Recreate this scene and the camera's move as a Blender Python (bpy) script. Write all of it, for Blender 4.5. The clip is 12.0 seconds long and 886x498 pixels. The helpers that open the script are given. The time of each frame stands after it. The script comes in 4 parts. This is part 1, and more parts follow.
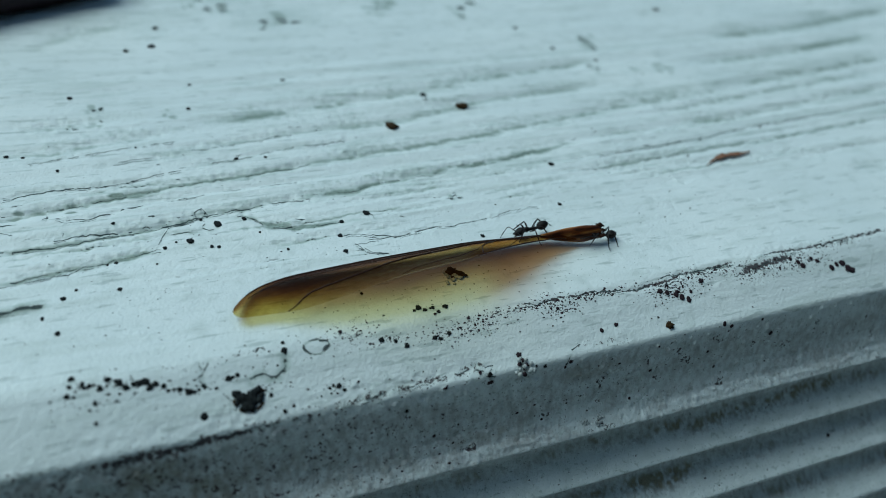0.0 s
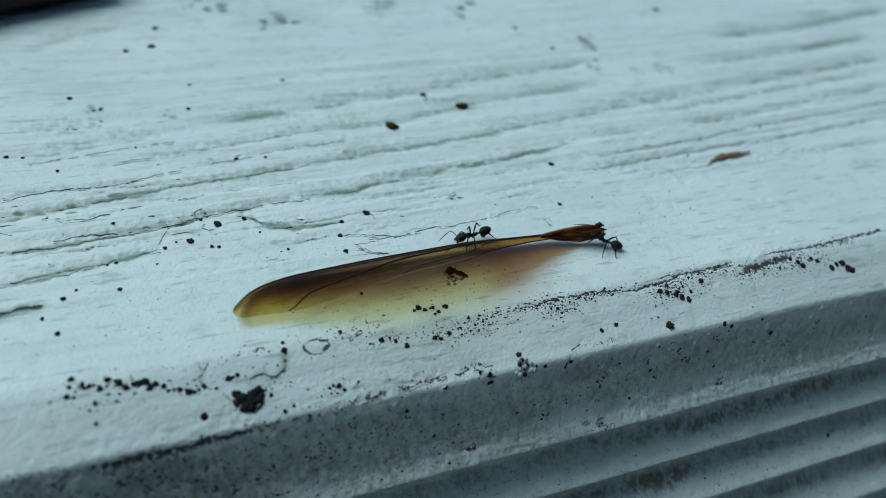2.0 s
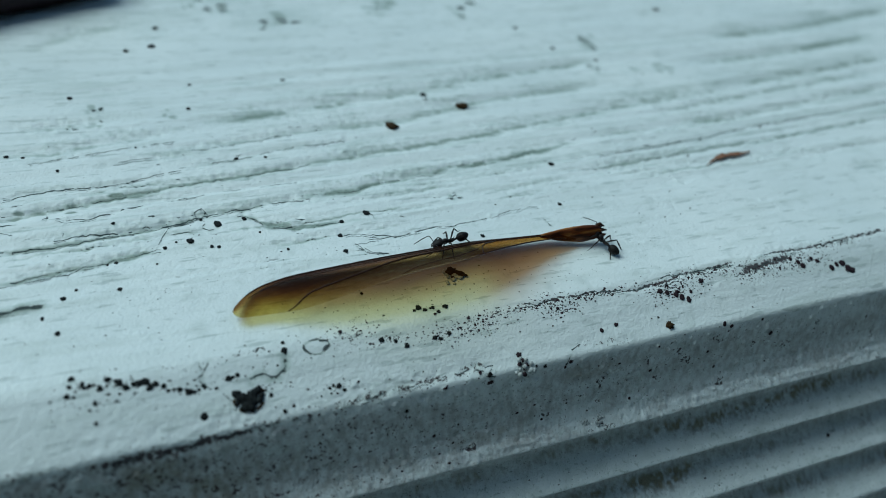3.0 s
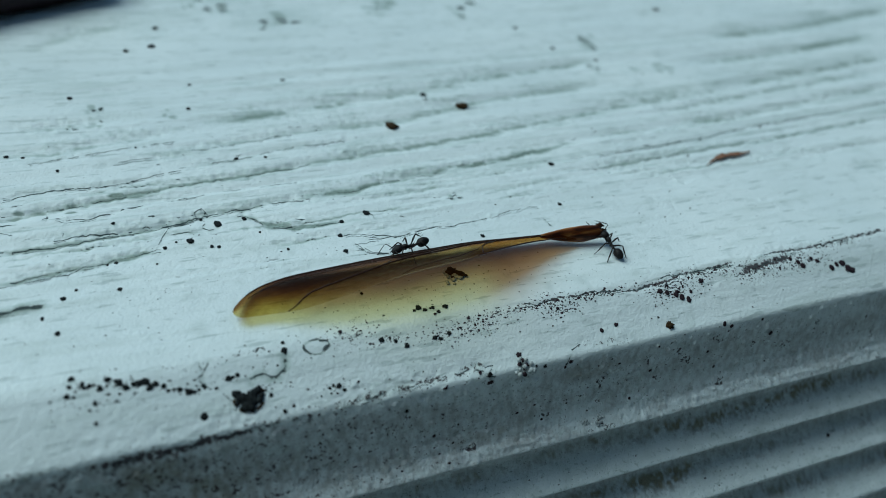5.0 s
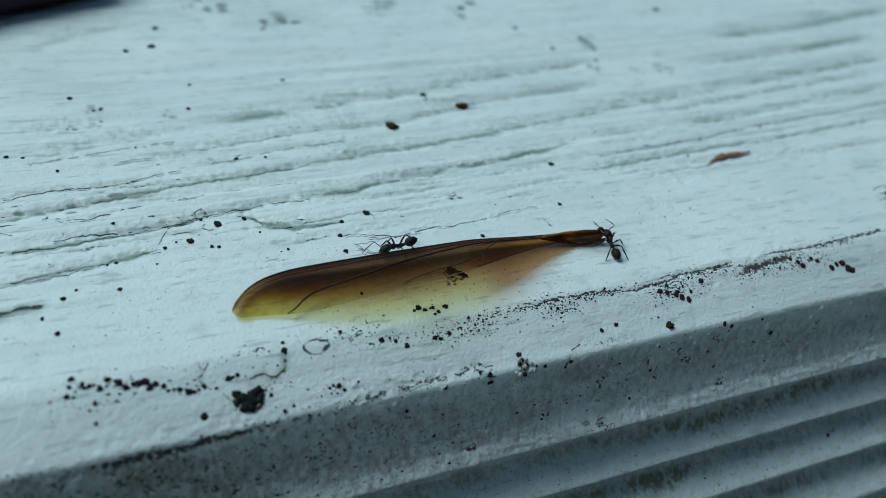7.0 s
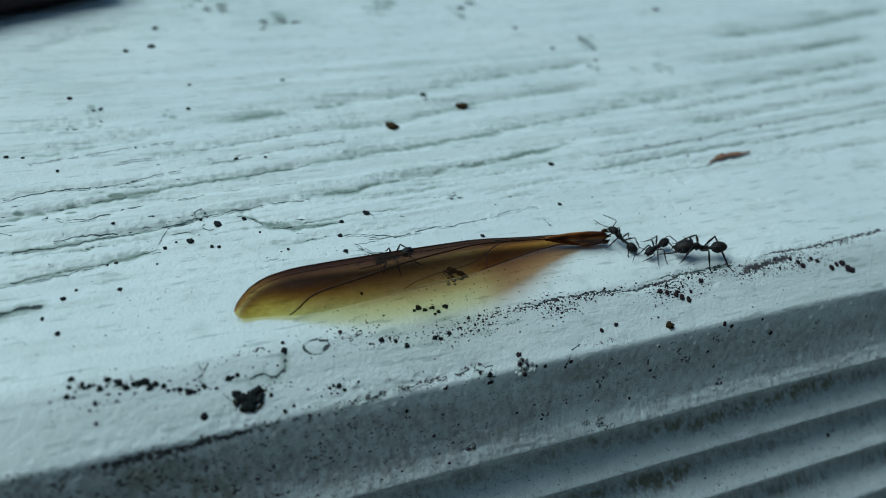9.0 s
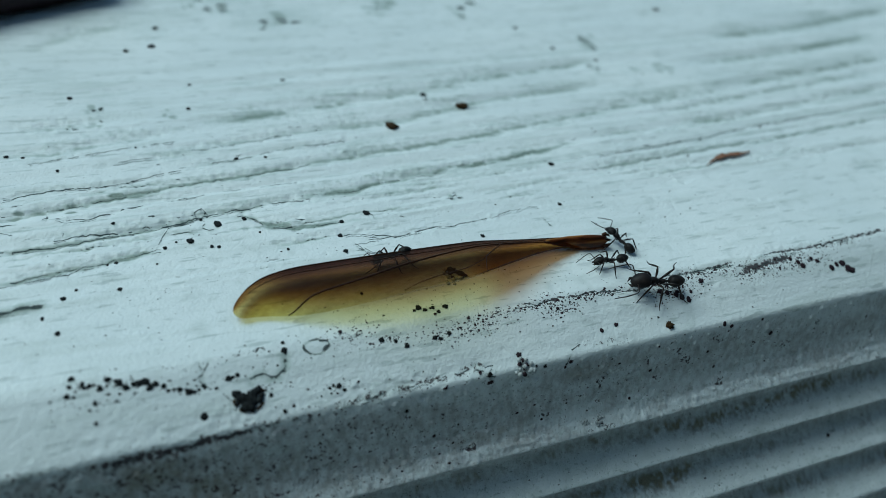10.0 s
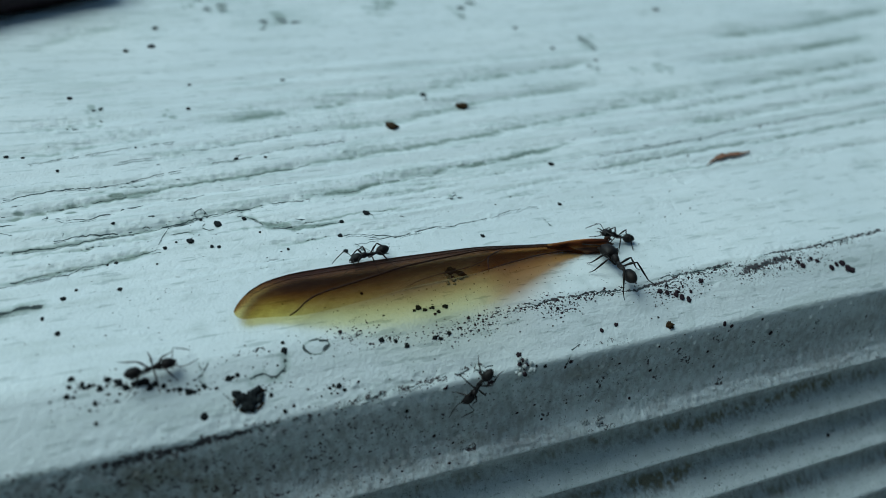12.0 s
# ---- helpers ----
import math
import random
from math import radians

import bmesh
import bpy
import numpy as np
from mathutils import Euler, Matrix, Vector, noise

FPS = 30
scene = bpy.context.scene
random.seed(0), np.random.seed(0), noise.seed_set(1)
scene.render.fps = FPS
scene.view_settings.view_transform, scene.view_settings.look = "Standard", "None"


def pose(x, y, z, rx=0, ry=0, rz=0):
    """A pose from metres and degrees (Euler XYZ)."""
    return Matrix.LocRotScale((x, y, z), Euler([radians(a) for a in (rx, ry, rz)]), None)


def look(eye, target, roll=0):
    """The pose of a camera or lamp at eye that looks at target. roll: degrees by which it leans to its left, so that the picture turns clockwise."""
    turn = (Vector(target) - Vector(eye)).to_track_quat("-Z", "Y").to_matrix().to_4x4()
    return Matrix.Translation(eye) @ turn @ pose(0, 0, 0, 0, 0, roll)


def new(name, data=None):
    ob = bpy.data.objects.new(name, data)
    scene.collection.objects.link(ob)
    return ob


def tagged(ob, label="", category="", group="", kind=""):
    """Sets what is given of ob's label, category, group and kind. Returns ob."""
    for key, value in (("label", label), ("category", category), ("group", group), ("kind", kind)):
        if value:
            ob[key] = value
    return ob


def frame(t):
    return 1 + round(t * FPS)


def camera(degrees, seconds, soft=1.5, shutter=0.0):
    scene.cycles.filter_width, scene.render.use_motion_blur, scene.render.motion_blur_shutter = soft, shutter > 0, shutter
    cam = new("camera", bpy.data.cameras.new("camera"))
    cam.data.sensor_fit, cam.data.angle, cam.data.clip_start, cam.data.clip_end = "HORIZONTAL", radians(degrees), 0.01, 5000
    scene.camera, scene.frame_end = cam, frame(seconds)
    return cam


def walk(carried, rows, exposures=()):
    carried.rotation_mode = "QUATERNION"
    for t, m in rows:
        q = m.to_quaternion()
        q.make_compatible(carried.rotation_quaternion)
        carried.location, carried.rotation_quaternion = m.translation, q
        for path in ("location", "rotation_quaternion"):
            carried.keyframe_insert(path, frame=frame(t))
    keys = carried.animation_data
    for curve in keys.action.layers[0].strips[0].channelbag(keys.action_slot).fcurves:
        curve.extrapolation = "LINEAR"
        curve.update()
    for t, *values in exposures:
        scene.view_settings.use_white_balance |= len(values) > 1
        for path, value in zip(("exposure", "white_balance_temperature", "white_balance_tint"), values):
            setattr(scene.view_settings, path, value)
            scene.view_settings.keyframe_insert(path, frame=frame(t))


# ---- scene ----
MM = 0.001
EYE = (-0.018098, -0.036763, 0.032014)
cam = camera(60.0, 12.0, soft=0.6)
cam.data.dof.use_dof = True
cam.data.dof.focus_distance = 0.0505
cam.data.dof.aperture_fstop = 33.0
still = look(EYE, (0, 0, 0), 8.197)
walk(cam, [(0.0, still), (12.0, still)], exposures=[(0.0, 0.2, 5110, -13), (12.0, 0.2, 5110, -13)])

# ---- sky and sun ----
world = bpy.data.worlds.new("sky")
scene.world = world
world.use_nodes = True
sky = world.node_tree.nodes.new("ShaderNodeTexSky")
sky.sky_type = "NISHITA"
sky.sun_disc = False
sky.sun_elevation = radians(52)
sky.sun_rotation = radians(-52)
background = world.node_tree.nodes["Background"]
background.inputs["Strength"].default_value = 0.046
world.node_tree.links.new(sky.outputs["Color"], background.inputs["Color"])
sun = new("sun", bpy.data.lights.new("sun", "SUN"))
sun.data.energy = 2.2
sun.data.angle = radians(42)
sun.data.color = (1.0, 0.935, 0.82)
sun.matrix_world = look((-0.062, 0.048, 0.10), (0, 0, 0))


# ---- materials ----
def nodes_of(name, rough=0.5):
    mat = bpy.data.materials.new(name)
    mat.use_nodes = True
    tree = mat.node_tree
    shader = tree.nodes["Principled BSDF"]
    shader.inputs["Roughness"].default_value = rough
    return mat, tree, shader


def noise_node(tree, scale, detail=4.0, rough=0.55, coords="Object"):
    tc = tree.nodes.new("ShaderNodeTexCoord")
    n = tree.nodes.new("ShaderNodeTexNoise")
    n.inputs["Scale"].default_value = scale
    n.inputs["Detail"].default_value = detail
    n.inputs["Roughness"].default_value = rough
    tree.links.new(tc.outputs[coords], n.inputs["Vector"])
    return n


def stretched_noise(tree, scale, stretch, detail=4.0):
    tc = tree.nodes.new("ShaderNodeTexCoord")
    mapping = tree.nodes.new("ShaderNodeMapping")
    mapping.inputs["Scale"].default_value = stretch
    n = tree.nodes.new("ShaderNodeTexNoise")
    n.inputs["Scale"].default_value = scale
    n.inputs["Detail"].default_value = detail
    tree.links.new(tc.outputs["Object"], mapping.inputs["Vector"])
    tree.links.new(mapping.outputs["Vector"], n.inputs["Vector"])
    return n


def ramp(tree, source, stops):
    r = tree.nodes.new("ShaderNodeValToRGB")
    els = r.color_ramp.elements
    while len(els) < len(stops):
        els.new(0.5)
    for el, (at, colour) in zip(els, stops):
        el.position = at
        el.color = (*colour, 1.0)
    tree.links.new(source, r.inputs["Fac"])
    return r.outputs["Color"]


def mix(tree, fac, a, b, blend="MIX"):
    m = tree.nodes.new("ShaderNodeMix")
    m.data_type = "RGBA"
    m.blend_type = blend
    for value, socket in ((fac, m.inputs[0]), (a, m.inputs[6]), (b, m.inputs[7])):
        if isinstance(value, (int, float)):
            socket.default_value = value
        elif isinstance(value, tuple):
            socket.default_value = (*value, 1.0)
        else:
            tree.links.new(value, socket)
    return m.outputs[2]


def maths(tree, kind, a, b=0.0, clamp=False):
    m = tree.nodes.new("ShaderNodeMath")
    m.operation = kind
    m.use_clamp = clamp
    for value, socket in ((a, m.inputs[0]), (b, m.inputs[1])):
        if isinstance(value, (int, float)):
            socket.default_value = value
        else:
            tree.links.new(value, socket)
    return m.outputs[0]


def smooth(tree, value, low, high):
    m = tree.nodes.new("ShaderNodeMapRange")
    m.interpolation_type = "SMOOTHSTEP"
    m.inputs["From Min"].default_value = low
    m.inputs["From Max"].default_value = high
    tree.links.new(value, m.inputs["Value"])
    return m.outputs["Result"]


def bump(tree, shader, height, strength, distance):
    b = tree.nodes.new("ShaderNodeBump")
    b.inputs["Strength"].default_value = strength
    b.inputs["Distance"].default_value = distance
    tree.links.new(height, b.inputs["Height"])
    tree.links.new(b.outputs["Normal"], shader.inputs["Normal"])


def paint_material(name, along_grain, grime_run, pale_grime_shade, deep_grime):
    """Old white gloss paint: mottled, stained green in the grain, cracked and spotted with mould. Brush marks run along the grain or not at all."""
    mat, tree, shader = nodes_of(name, 0.5)
    wear = tree.nodes.new("ShaderNodeAttribute")
    wear.attribute_name = "wear"
    parts = tree.nodes.new("ShaderNodeSeparateColor")
    tree.links.new(wear.outputs["Color"], parts.inputs["Color"])
    broad = noise_node(tree, 70, 4)
    mid = noise_node(tree, 700, 5)
    fine = noise_node(tree, 4200, 4, 0.65)
    streak = stretched_noise(tree, 900, (along_grain, 1.0, 1.0), 5)
    base = mix(tree, broad.outputs["Fac"], (0.62, 0.67, 0.69), (0.83, 0.85, 0.85))
    base = mix(tree, smooth(tree, mid.outputs["Fac"], 0.52, 0.75), base, (0.62, 0.66, 0.66))
    base = mix(tree, maths(tree, "MULTIPLY", smooth(tree, streak.outputs["Fac"], 0.48, 0.75), 0.38), base, (0.46, 0.51, 0.48))
    scratch = stretched_noise(tree, 2600, (along_grain * 1.3, 1.0, 1.0), 3)
    base = mix(tree, maths(tree, "MULTIPLY", smooth(tree, scratch.outputs["Fac"], 0.60, 0.68), 0.55), base, (0.36, 0.41, 0.40))
    dots = noise_node(tree, 5200, 2, 0.5)
    base = mix(tree, maths(tree, "MULTIPLY", smooth(tree, dots.outputs["Fac"], 0.69 - 0.06 * along_grain, 0.76 - 0.06 * along_grain), 0.6), base, (0.22, 0.25, 0.24))
    # greenish grime; on the front also the grey shade painted below the lips
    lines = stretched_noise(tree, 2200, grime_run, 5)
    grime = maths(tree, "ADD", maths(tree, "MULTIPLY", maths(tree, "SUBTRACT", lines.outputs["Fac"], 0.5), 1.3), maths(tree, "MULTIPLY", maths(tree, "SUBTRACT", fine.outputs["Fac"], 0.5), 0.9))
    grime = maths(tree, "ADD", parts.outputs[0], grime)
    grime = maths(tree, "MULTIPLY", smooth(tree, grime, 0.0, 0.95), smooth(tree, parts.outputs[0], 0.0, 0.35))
    pale = ramp(tree, fine.outputs["Fac"], [(0.3, pale_grime_shade[0]), (0.7, pale_grime_shade[1])])
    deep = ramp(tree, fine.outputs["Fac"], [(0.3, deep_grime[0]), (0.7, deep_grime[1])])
    grime_shade = mix(tree, smooth(tree, parts.outputs[0], 0.4, 0.8), pale, deep)
    base = mix(tree, maths(tree, "MULTIPLY", grime, 0.85), base, grime_shade)
    # crust of purple-brown mould; also the shadow line painted under the front's lips
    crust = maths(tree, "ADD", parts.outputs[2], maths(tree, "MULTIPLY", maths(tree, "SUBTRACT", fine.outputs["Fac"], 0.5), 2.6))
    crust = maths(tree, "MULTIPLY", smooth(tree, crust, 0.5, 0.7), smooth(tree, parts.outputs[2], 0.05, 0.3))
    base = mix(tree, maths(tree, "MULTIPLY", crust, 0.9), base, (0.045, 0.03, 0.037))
    # thin cracks, broken along their way
    torn = stretched_noise(tree, 3000, (0.25, 1.0, 1.0), 4)
    crack = maths(tree, "ADD", maths(tree, "MULTIPLY", maths(tree, "SUBTRACT", fine.outputs["Fac"], 0.5), 1.2), maths(tree, "MULTIPLY", maths(tree, "SUBTRACT", torn.outputs["Fac"], 0.5), 2.2))
    crack = maths(tree, "ADD", parts.outputs[1], crack)
    crack = maths(tree, "MULTIPLY", smooth(tree, crack, 0.5, 0.66), smooth(tree, parts.outputs[1], 0.05, 0.4))
    base = mix(tree, maths(tree, "MULTIPLY", crack, 0.88), base, (0.028, 0.038, 0.042))
    # bare dark wood
    bare = smooth(tree, maths(tree, "ADD", wear.outputs["Alpha"], maths(tree, "MULTIPLY", maths(tree, "SUBTRACT", mid.outputs["Fac"], 0.5), 0.3)), 0.4, 0.6)
    base = mix(tree, bare, base, (0.035, 0.022, 0.02))
    tree.links.new(base, shader.inputs["Base Color"])
    tree.links.new(maths(tree, "ADD", maths(tree, "MULTIPLY", mid.outputs["Fac"], 0.25), 0.36), shader.inputs["Roughness"])
    worn = maths(tree, "MAXIMUM", crack, crust, True)
    tree.links.new(maths(tree, "SUBTRACT", 0.45, maths(tree, "MULTIPLY", worn, 0.4)), shader.inputs["Specular IOR Level"])
    pebbled = noise_node(tree, 1500, 3, 0.6)
    height = maths(tree, "ADD", maths(tree, "MULTIPLY", fine.outputs["Fac"], 0.48), maths(tree, "MULTIPLY", streak.outputs["Fac"], 0.7))
    height = maths(tree, "ADD", height, maths(tree, "MULTIPLY", pebbled.outputs["Fac"], 0.1 + 1.5 * along_grain))
    bump(tree, shader, maths(tree, "SUBTRACT", height, maths(tree, "MULTIPLY", crack, 1.5)), 0.8, 0.00013 + 0.00006 * along_grain)
    return mat


def mould_material(name, dark, light, rough=0.75):
    mat, tree, shader = nodes_of(name, rough)
    n = noise_node(tree, 3500, 4, 0.7)
    tree.links.new(ramp(tree, n.outputs["Fac"], [(0.35, dark), (0.75, light)]), shader.inputs["Base Color"])
    shader.inputs["Specular IOR Level"].default_value = 0.12
    bump(tree, shader, n.outputs["Fac"], 0.6, 0.00005)
    return mat


def ant_material(name, dark, light, rough):
    mat, tree, shader = nodes_of(name, rough)
    n = noise_node(tree, 2500, 3)
    tree.links.new(ramp(tree, n.outputs["Fac"], [(0.35, dark), (0.8, light)]), shader.inputs["Base Color"])
    bump(tree, shader, noise_node(tree, 9000, 3).outputs["Fac"], 0.55, 0.00004)
    shader.inputs["Specular IOR Level"].default_value = 0.16
    return mat


def wing_material():
    """Amber insect membrane that lets tinted light through: near black along the leading edge, rusty at the root, pale at the tip. Light crosses both of its skins, so that each holds the root of the whole tint."""
    mat, tree, shader = nodes_of("amber_wing_membrane", 0.34)
    shader.inputs["Specular IOR Level"].default_value = 0.35
    tc = tree.nodes.new("ShaderNodeTexCoord")
    xyz = tree.nodes.new("ShaderNodeSeparateXYZ")
    tree.links.new(tc.outputs["UV"], xyz.inputs["Vector"])
    u, v = xyz.outputs[0], xyz.outputs[1]
    n = stretched_noise(tree, 620, (0.10, 1.0, 1.0), 5)
    fine = noise_node(tree, 2600, 3)
    mottle = noise_node(tree, 420, 3)
    across = maths(tree, "ADD", v, maths(tree, "MULTIPLY", maths(tree, "SUBTRACT", n.outputs["Fac"], 0.5), 0.44))

    def tint_of(stops):
        return ramp(tree, across, [(at, tuple(c ** 0.5 for c in colour)) for at, colour in stops])

    blade = tint_of([(0.0, (0.06, 0.020, 0.015)), (0.2, (0.13, 0.053, 0.028)), (0.38, (0.25, 0.12, 0.045)), (0.54, (0.52, 0.35, 0.11)), (0.74, (0.80, 0.73, 0.32)), (1.0, (0.95, 0.93, 0.62))])
    tip = tint_of([(0.0, (0.26, 0.10, 0.025)), (0.22, (0.52, 0.29, 0.07)), (0.45, (0.80, 0.66, 0.24)), (1.0, (0.88, 0.81, 0.38))])
    root = tint_of([(0.0, (0.08, 0.028, 0.017)), (0.3, (0.15, 0.052, 0.016)), (0.62, (0.40, 0.18, 0.036)), (1.0, (0.62, 0.36, 0.08))])
    tint = mix(tree, smooth(tree, maths(tree, "ADD", u, maths(tree, "MULTIPLY", mottle.outputs["Fac"], 0.05)), 0.03, 0.20), tip, blade)
    slanted = maths(tree, "ADD", u, maths(tree, "MULTIPLY", v, 0.12))
    tint = mix(tree, smooth(tree, maths(tree, "ADD", slanted, maths(tree, "MULTIPLY", n.outputs["Fac"], 0.05)), 0.62, 0.74), tint, root)
    tint = mix(tree, 0.22, tint, ramp(tree, fine.outputs["Fac"], [(0.3, (0.6, 0.5, 0.4)), (0.65, (1, 1, 1))]), "MULTIPLY")
    tree.links.new(mix(tree, 0.5, (0.075, 0.045, 0.033), (0.05, 0.036, 0.032)), shader.inputs["Base Color"])
    through_light = tree.nodes.new("ShaderNodeBsdfTransparent")
    tree.links.new(tint, through_light.inputs["Color"])
    both = tree.nodes.new("ShaderNodeMixShader")
    solid = maths(tree, "SUBTRACT", 0.19, maths(tree, "MULTIPLY", smooth(tree, across, 0.10, 0.62), 0.13))
    tree.links.new(solid, both.inputs[0])
    tree.links.new(through_light.outputs[0], both.inputs[1])
    tree.links.new(shader.outputs[0], both.inputs[2])
    tree.links.new(both.outputs[0], tree.nodes["Material Output"].inputs["Surface"])
    bump(tree, shader, maths(tree, "ADD", n.outputs["Fac"], maths(tree, "MULTIPLY", fine.outputs["Fac"], 0.25)), 0.5, 0.0001)
    return mat


def amber_material():
    """Horny orange-brown wing base, ribbed lengthwise."""
    mat, tree, shader = nodes_of("amber_wing_base", 0.32)
    n = stretched_noise(tree, 2600, (0.05, 1.0, 1.0), 3)
    tree.links.new(ramp(tree, n.outputs["Fac"], [(0.36, (0.035, 0.011, 0.005)), (0.50, (0.16, 0.05, 0.014)), (0.66, (0.42, 0.20, 0.045))]), shader.inputs["Base Color"])
    shader.inputs["Specular IOR Level"].default_value = 0.3
    through_light = tree.nodes.new("ShaderNodeBsdfTransparent")
    tree.links.new(ramp(tree, n.outputs["Fac"], [(0.36, (0.34, 0.15, 0.06)), (0.62, (0.72, 0.46, 0.16))]), through_light.inputs["Color"])
    both = tree.nodes.new("ShaderNodeMixShader")
    both.inputs[0].default_value = 0.62
    tree.links.new(through_light.outputs[0], both.inputs[1])
    tree.links.new(shader.outputs[0], both.inputs[2])
    tree.links.new(both.outputs[0], tree.nodes["Material Output"].inputs["Surface"])
    bump(tree, shader, n.outputs["Fac"], 0.6, 0.00008)
    return mat


PAINT = paint_material("weathered_white_paint", 0.12, (0.10, 1.0, 1.0), ((0.24, 0.31, 0.27), (0.44, 0.51, 0.48)), ((0.085, 0.12, 0.085), (0.25, 0.32, 0.27)))
# the front's pale grime colour also paints the shade under the lips
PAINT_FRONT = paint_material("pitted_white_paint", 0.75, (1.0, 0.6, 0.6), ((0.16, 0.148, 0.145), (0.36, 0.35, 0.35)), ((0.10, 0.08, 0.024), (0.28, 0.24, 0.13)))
MOULD = mould_material("black_mould", (0.005, 0.006, 0.007), (0.030, 0.034, 0.036), 0.75)
PURPLE = mould_material("purple_brown_mould", (0.012, 0.008, 0.012), (0.065, 0.042, 0.052))
BROWN = mould_material("brown_crumb", (0.010, 0.006, 0.004), (0.10, 0.06, 0.024))
RUST = mould_material("rusty_flake", (0.13, 0.065, 0.042), (0.36, 0.20, 0.13))
CHALK = mould_material("chalky_paint_crumb", (0.26, 0.28, 0.28), (0.62, 0.64, 0.64))
ANT_BLACK = ant_material("black_ant_shell", (0.009, 0.009, 0.010), (0.028, 0.021, 0.019), 0.5)
ANT_LIMB = ant_material("dark_brown_ant_limb", (0.010, 0.009, 0.009), (0.032, 0.023, 0.019), 0.45)
WING = wing_material()
VEIN = mould_material("dark_brown_vein", (0.018, 0.008, 0.005), (0.06, 0.027, 0.013), 0.5)
AMBER = amber_material()
CRACKED = mould_material("dirt_in_cracks", (0.035, 0.048, 0.052), (0.12, 0.15, 0.15), 0.8)
STRAW_HIGHLIGHT = mould_material("straw_edge_highlight", (0.20, 0.15, 0.07), (0.34, 0.27, 0.15), 0.35)
STAINED = mould_material("dark_stained_wood", (0.03, 0.022, 0.026), (0.075, 0.055, 0.06), 0.6)
CONCRETE = mould_material("grey_concrete", (0.26, 0.285, 0.29), (0.36, 0.39, 0.39), 0.9)
SLATE = mould_material("slate_blue_blocker", (0.07, 0.09, 0.105), (0.11, 0.135, 0.155), 0.8)


def mesh_object(name, bm, material, parent=None):
    data = bpy.data.meshes.new(name)
    bm.to_mesh(data)
    bm.free()
    data.materials.append(material)
    data.polygons.foreach_set("use_smooth", [True] * len(data.polygons))
    ob = new(name, data)
    ob.parent = parent
    return ob


def part(name, bm, material, parent, label=""):
    return tagged(mesh_object(name, bm, material, parent), label)


# ---- the painted board ----
# cross-section of the board's nosing from the flat top to its last moulded rib: (y, z) in mm
PROFILE = [(-5.2, 0), (-6.2, -0.07), (-6.91, -0.38), (-9.29, -1.57), (-9.9, -1.84), (-10.16, -2.73), (-10.50, -4.45), (-10.85, -5.7), (-11.4, -6.5),
           (-12.31, -7.07), (-12.28, -7.19), (-11.25, -7.35), (-11.55, -8.70), (-12.42, -9.68), (-13.01, -10.29), (-13.61, -10.69), (-13.59, -10.81),
           (-12.60, -10.96), (-12.95, -12.20), (-13.94, -13.13), (-14.69, -13.72), (-15.49, -14.1), (-15.46, -14.22), (-14.45, -14.38),
           (-14.85, -15.66), (-15.89, -16.63), (-16.72, -17.23), (-17.6, -17.61), (-17.57, -17.73), (-16.55, -17.89), (-16.9, -19.40),
           (-17.9, -20.48), (-18.66, -21.12), (-19.43, -21.52), (-19.43, -26)]
PROF = np.array(PROFILE)
ARC = np.concatenate([[0], np.cumsum(np.hypot(*np.diff(PROF, axis=0).T))])
LIPS = [9, 15, 21, 27]


def section(s):
    """Place (y, z) of the profile at arc length s, in mm; s below 0 lies on the flat top. Corners are slightly rounded."""
    s = np.asarray(s, float)
    y, z = np.zeros_like(s), np.zeros_like(s)
    for o in np.linspace(-1, 1, 9):
        q = s + o * np.interp(s, [0, 4, 5, 6, 8, 10], [0.4, 0.3, 0.25, 0.25, 0.3, 0.14])
        y += np.where(q < 0, -5.2 - q, np.interp(q, ARC, PROF[:, 0])) / 9
        z += np.interp(q, ARC, PROF[:, 1]) / 9
    return y, z


def steps(*spans):
    out = []
    for a, b, d in spans:
        out.append(np.arange(a, b, d))
    return np.concatenate(out + [[spans[-1][1]]])


GX = steps((-150, -60, 6), (-60, -32, 1.0), (-32, 40, 0.12), (40, 60, 0.2), (60, 95, 0.35), (95, 200, 5))
GS = steps((-110, -60, 4), (-60, -36, 0.5), (-36, -20, 0.22), (-20, -16, 0.15), (-16, 22.0, 0.1), (22.0, ARC[-1], 0.4))
X, S = np.meshgrid(GX, GS, indexing="ij")
HEIGHT = np.zeros_like(X)
STAIN_SHADE, CRACK, CRUST_SHADE, BARE = (np.zeros_like(X) for _ in range(4))
TABLE = np.random.RandomState(5).rand(256, 256)


def grain(a, b):
    """Smooth value noise in 0..1."""
    i, j = np.floor(a).astype(int), np.floor(b).astype(int)
    u, v = a - i, b - j
    u, v = u * u * (3 - 2 * u), v * v * (3 - 2 * v)
    t = lambda p, q: TABLE[p % 256, q % 256]
    return (t(i, j) * (1 - u) + t(i + 1, j) * u) * (1 - v) + (t(i, j + 1) * (1 - u) + t(i + 1, j + 1) * u) * v


def streaks(a, b):
    return 0.6 * grain(a, b) + 0.3 * grain(a * 2.1 + 7, b * 2.1 + 3) + 0.1 * grain(a * 4.3, b * 4.3)


groove_count = 0
HAIRS, TRACES = [], []


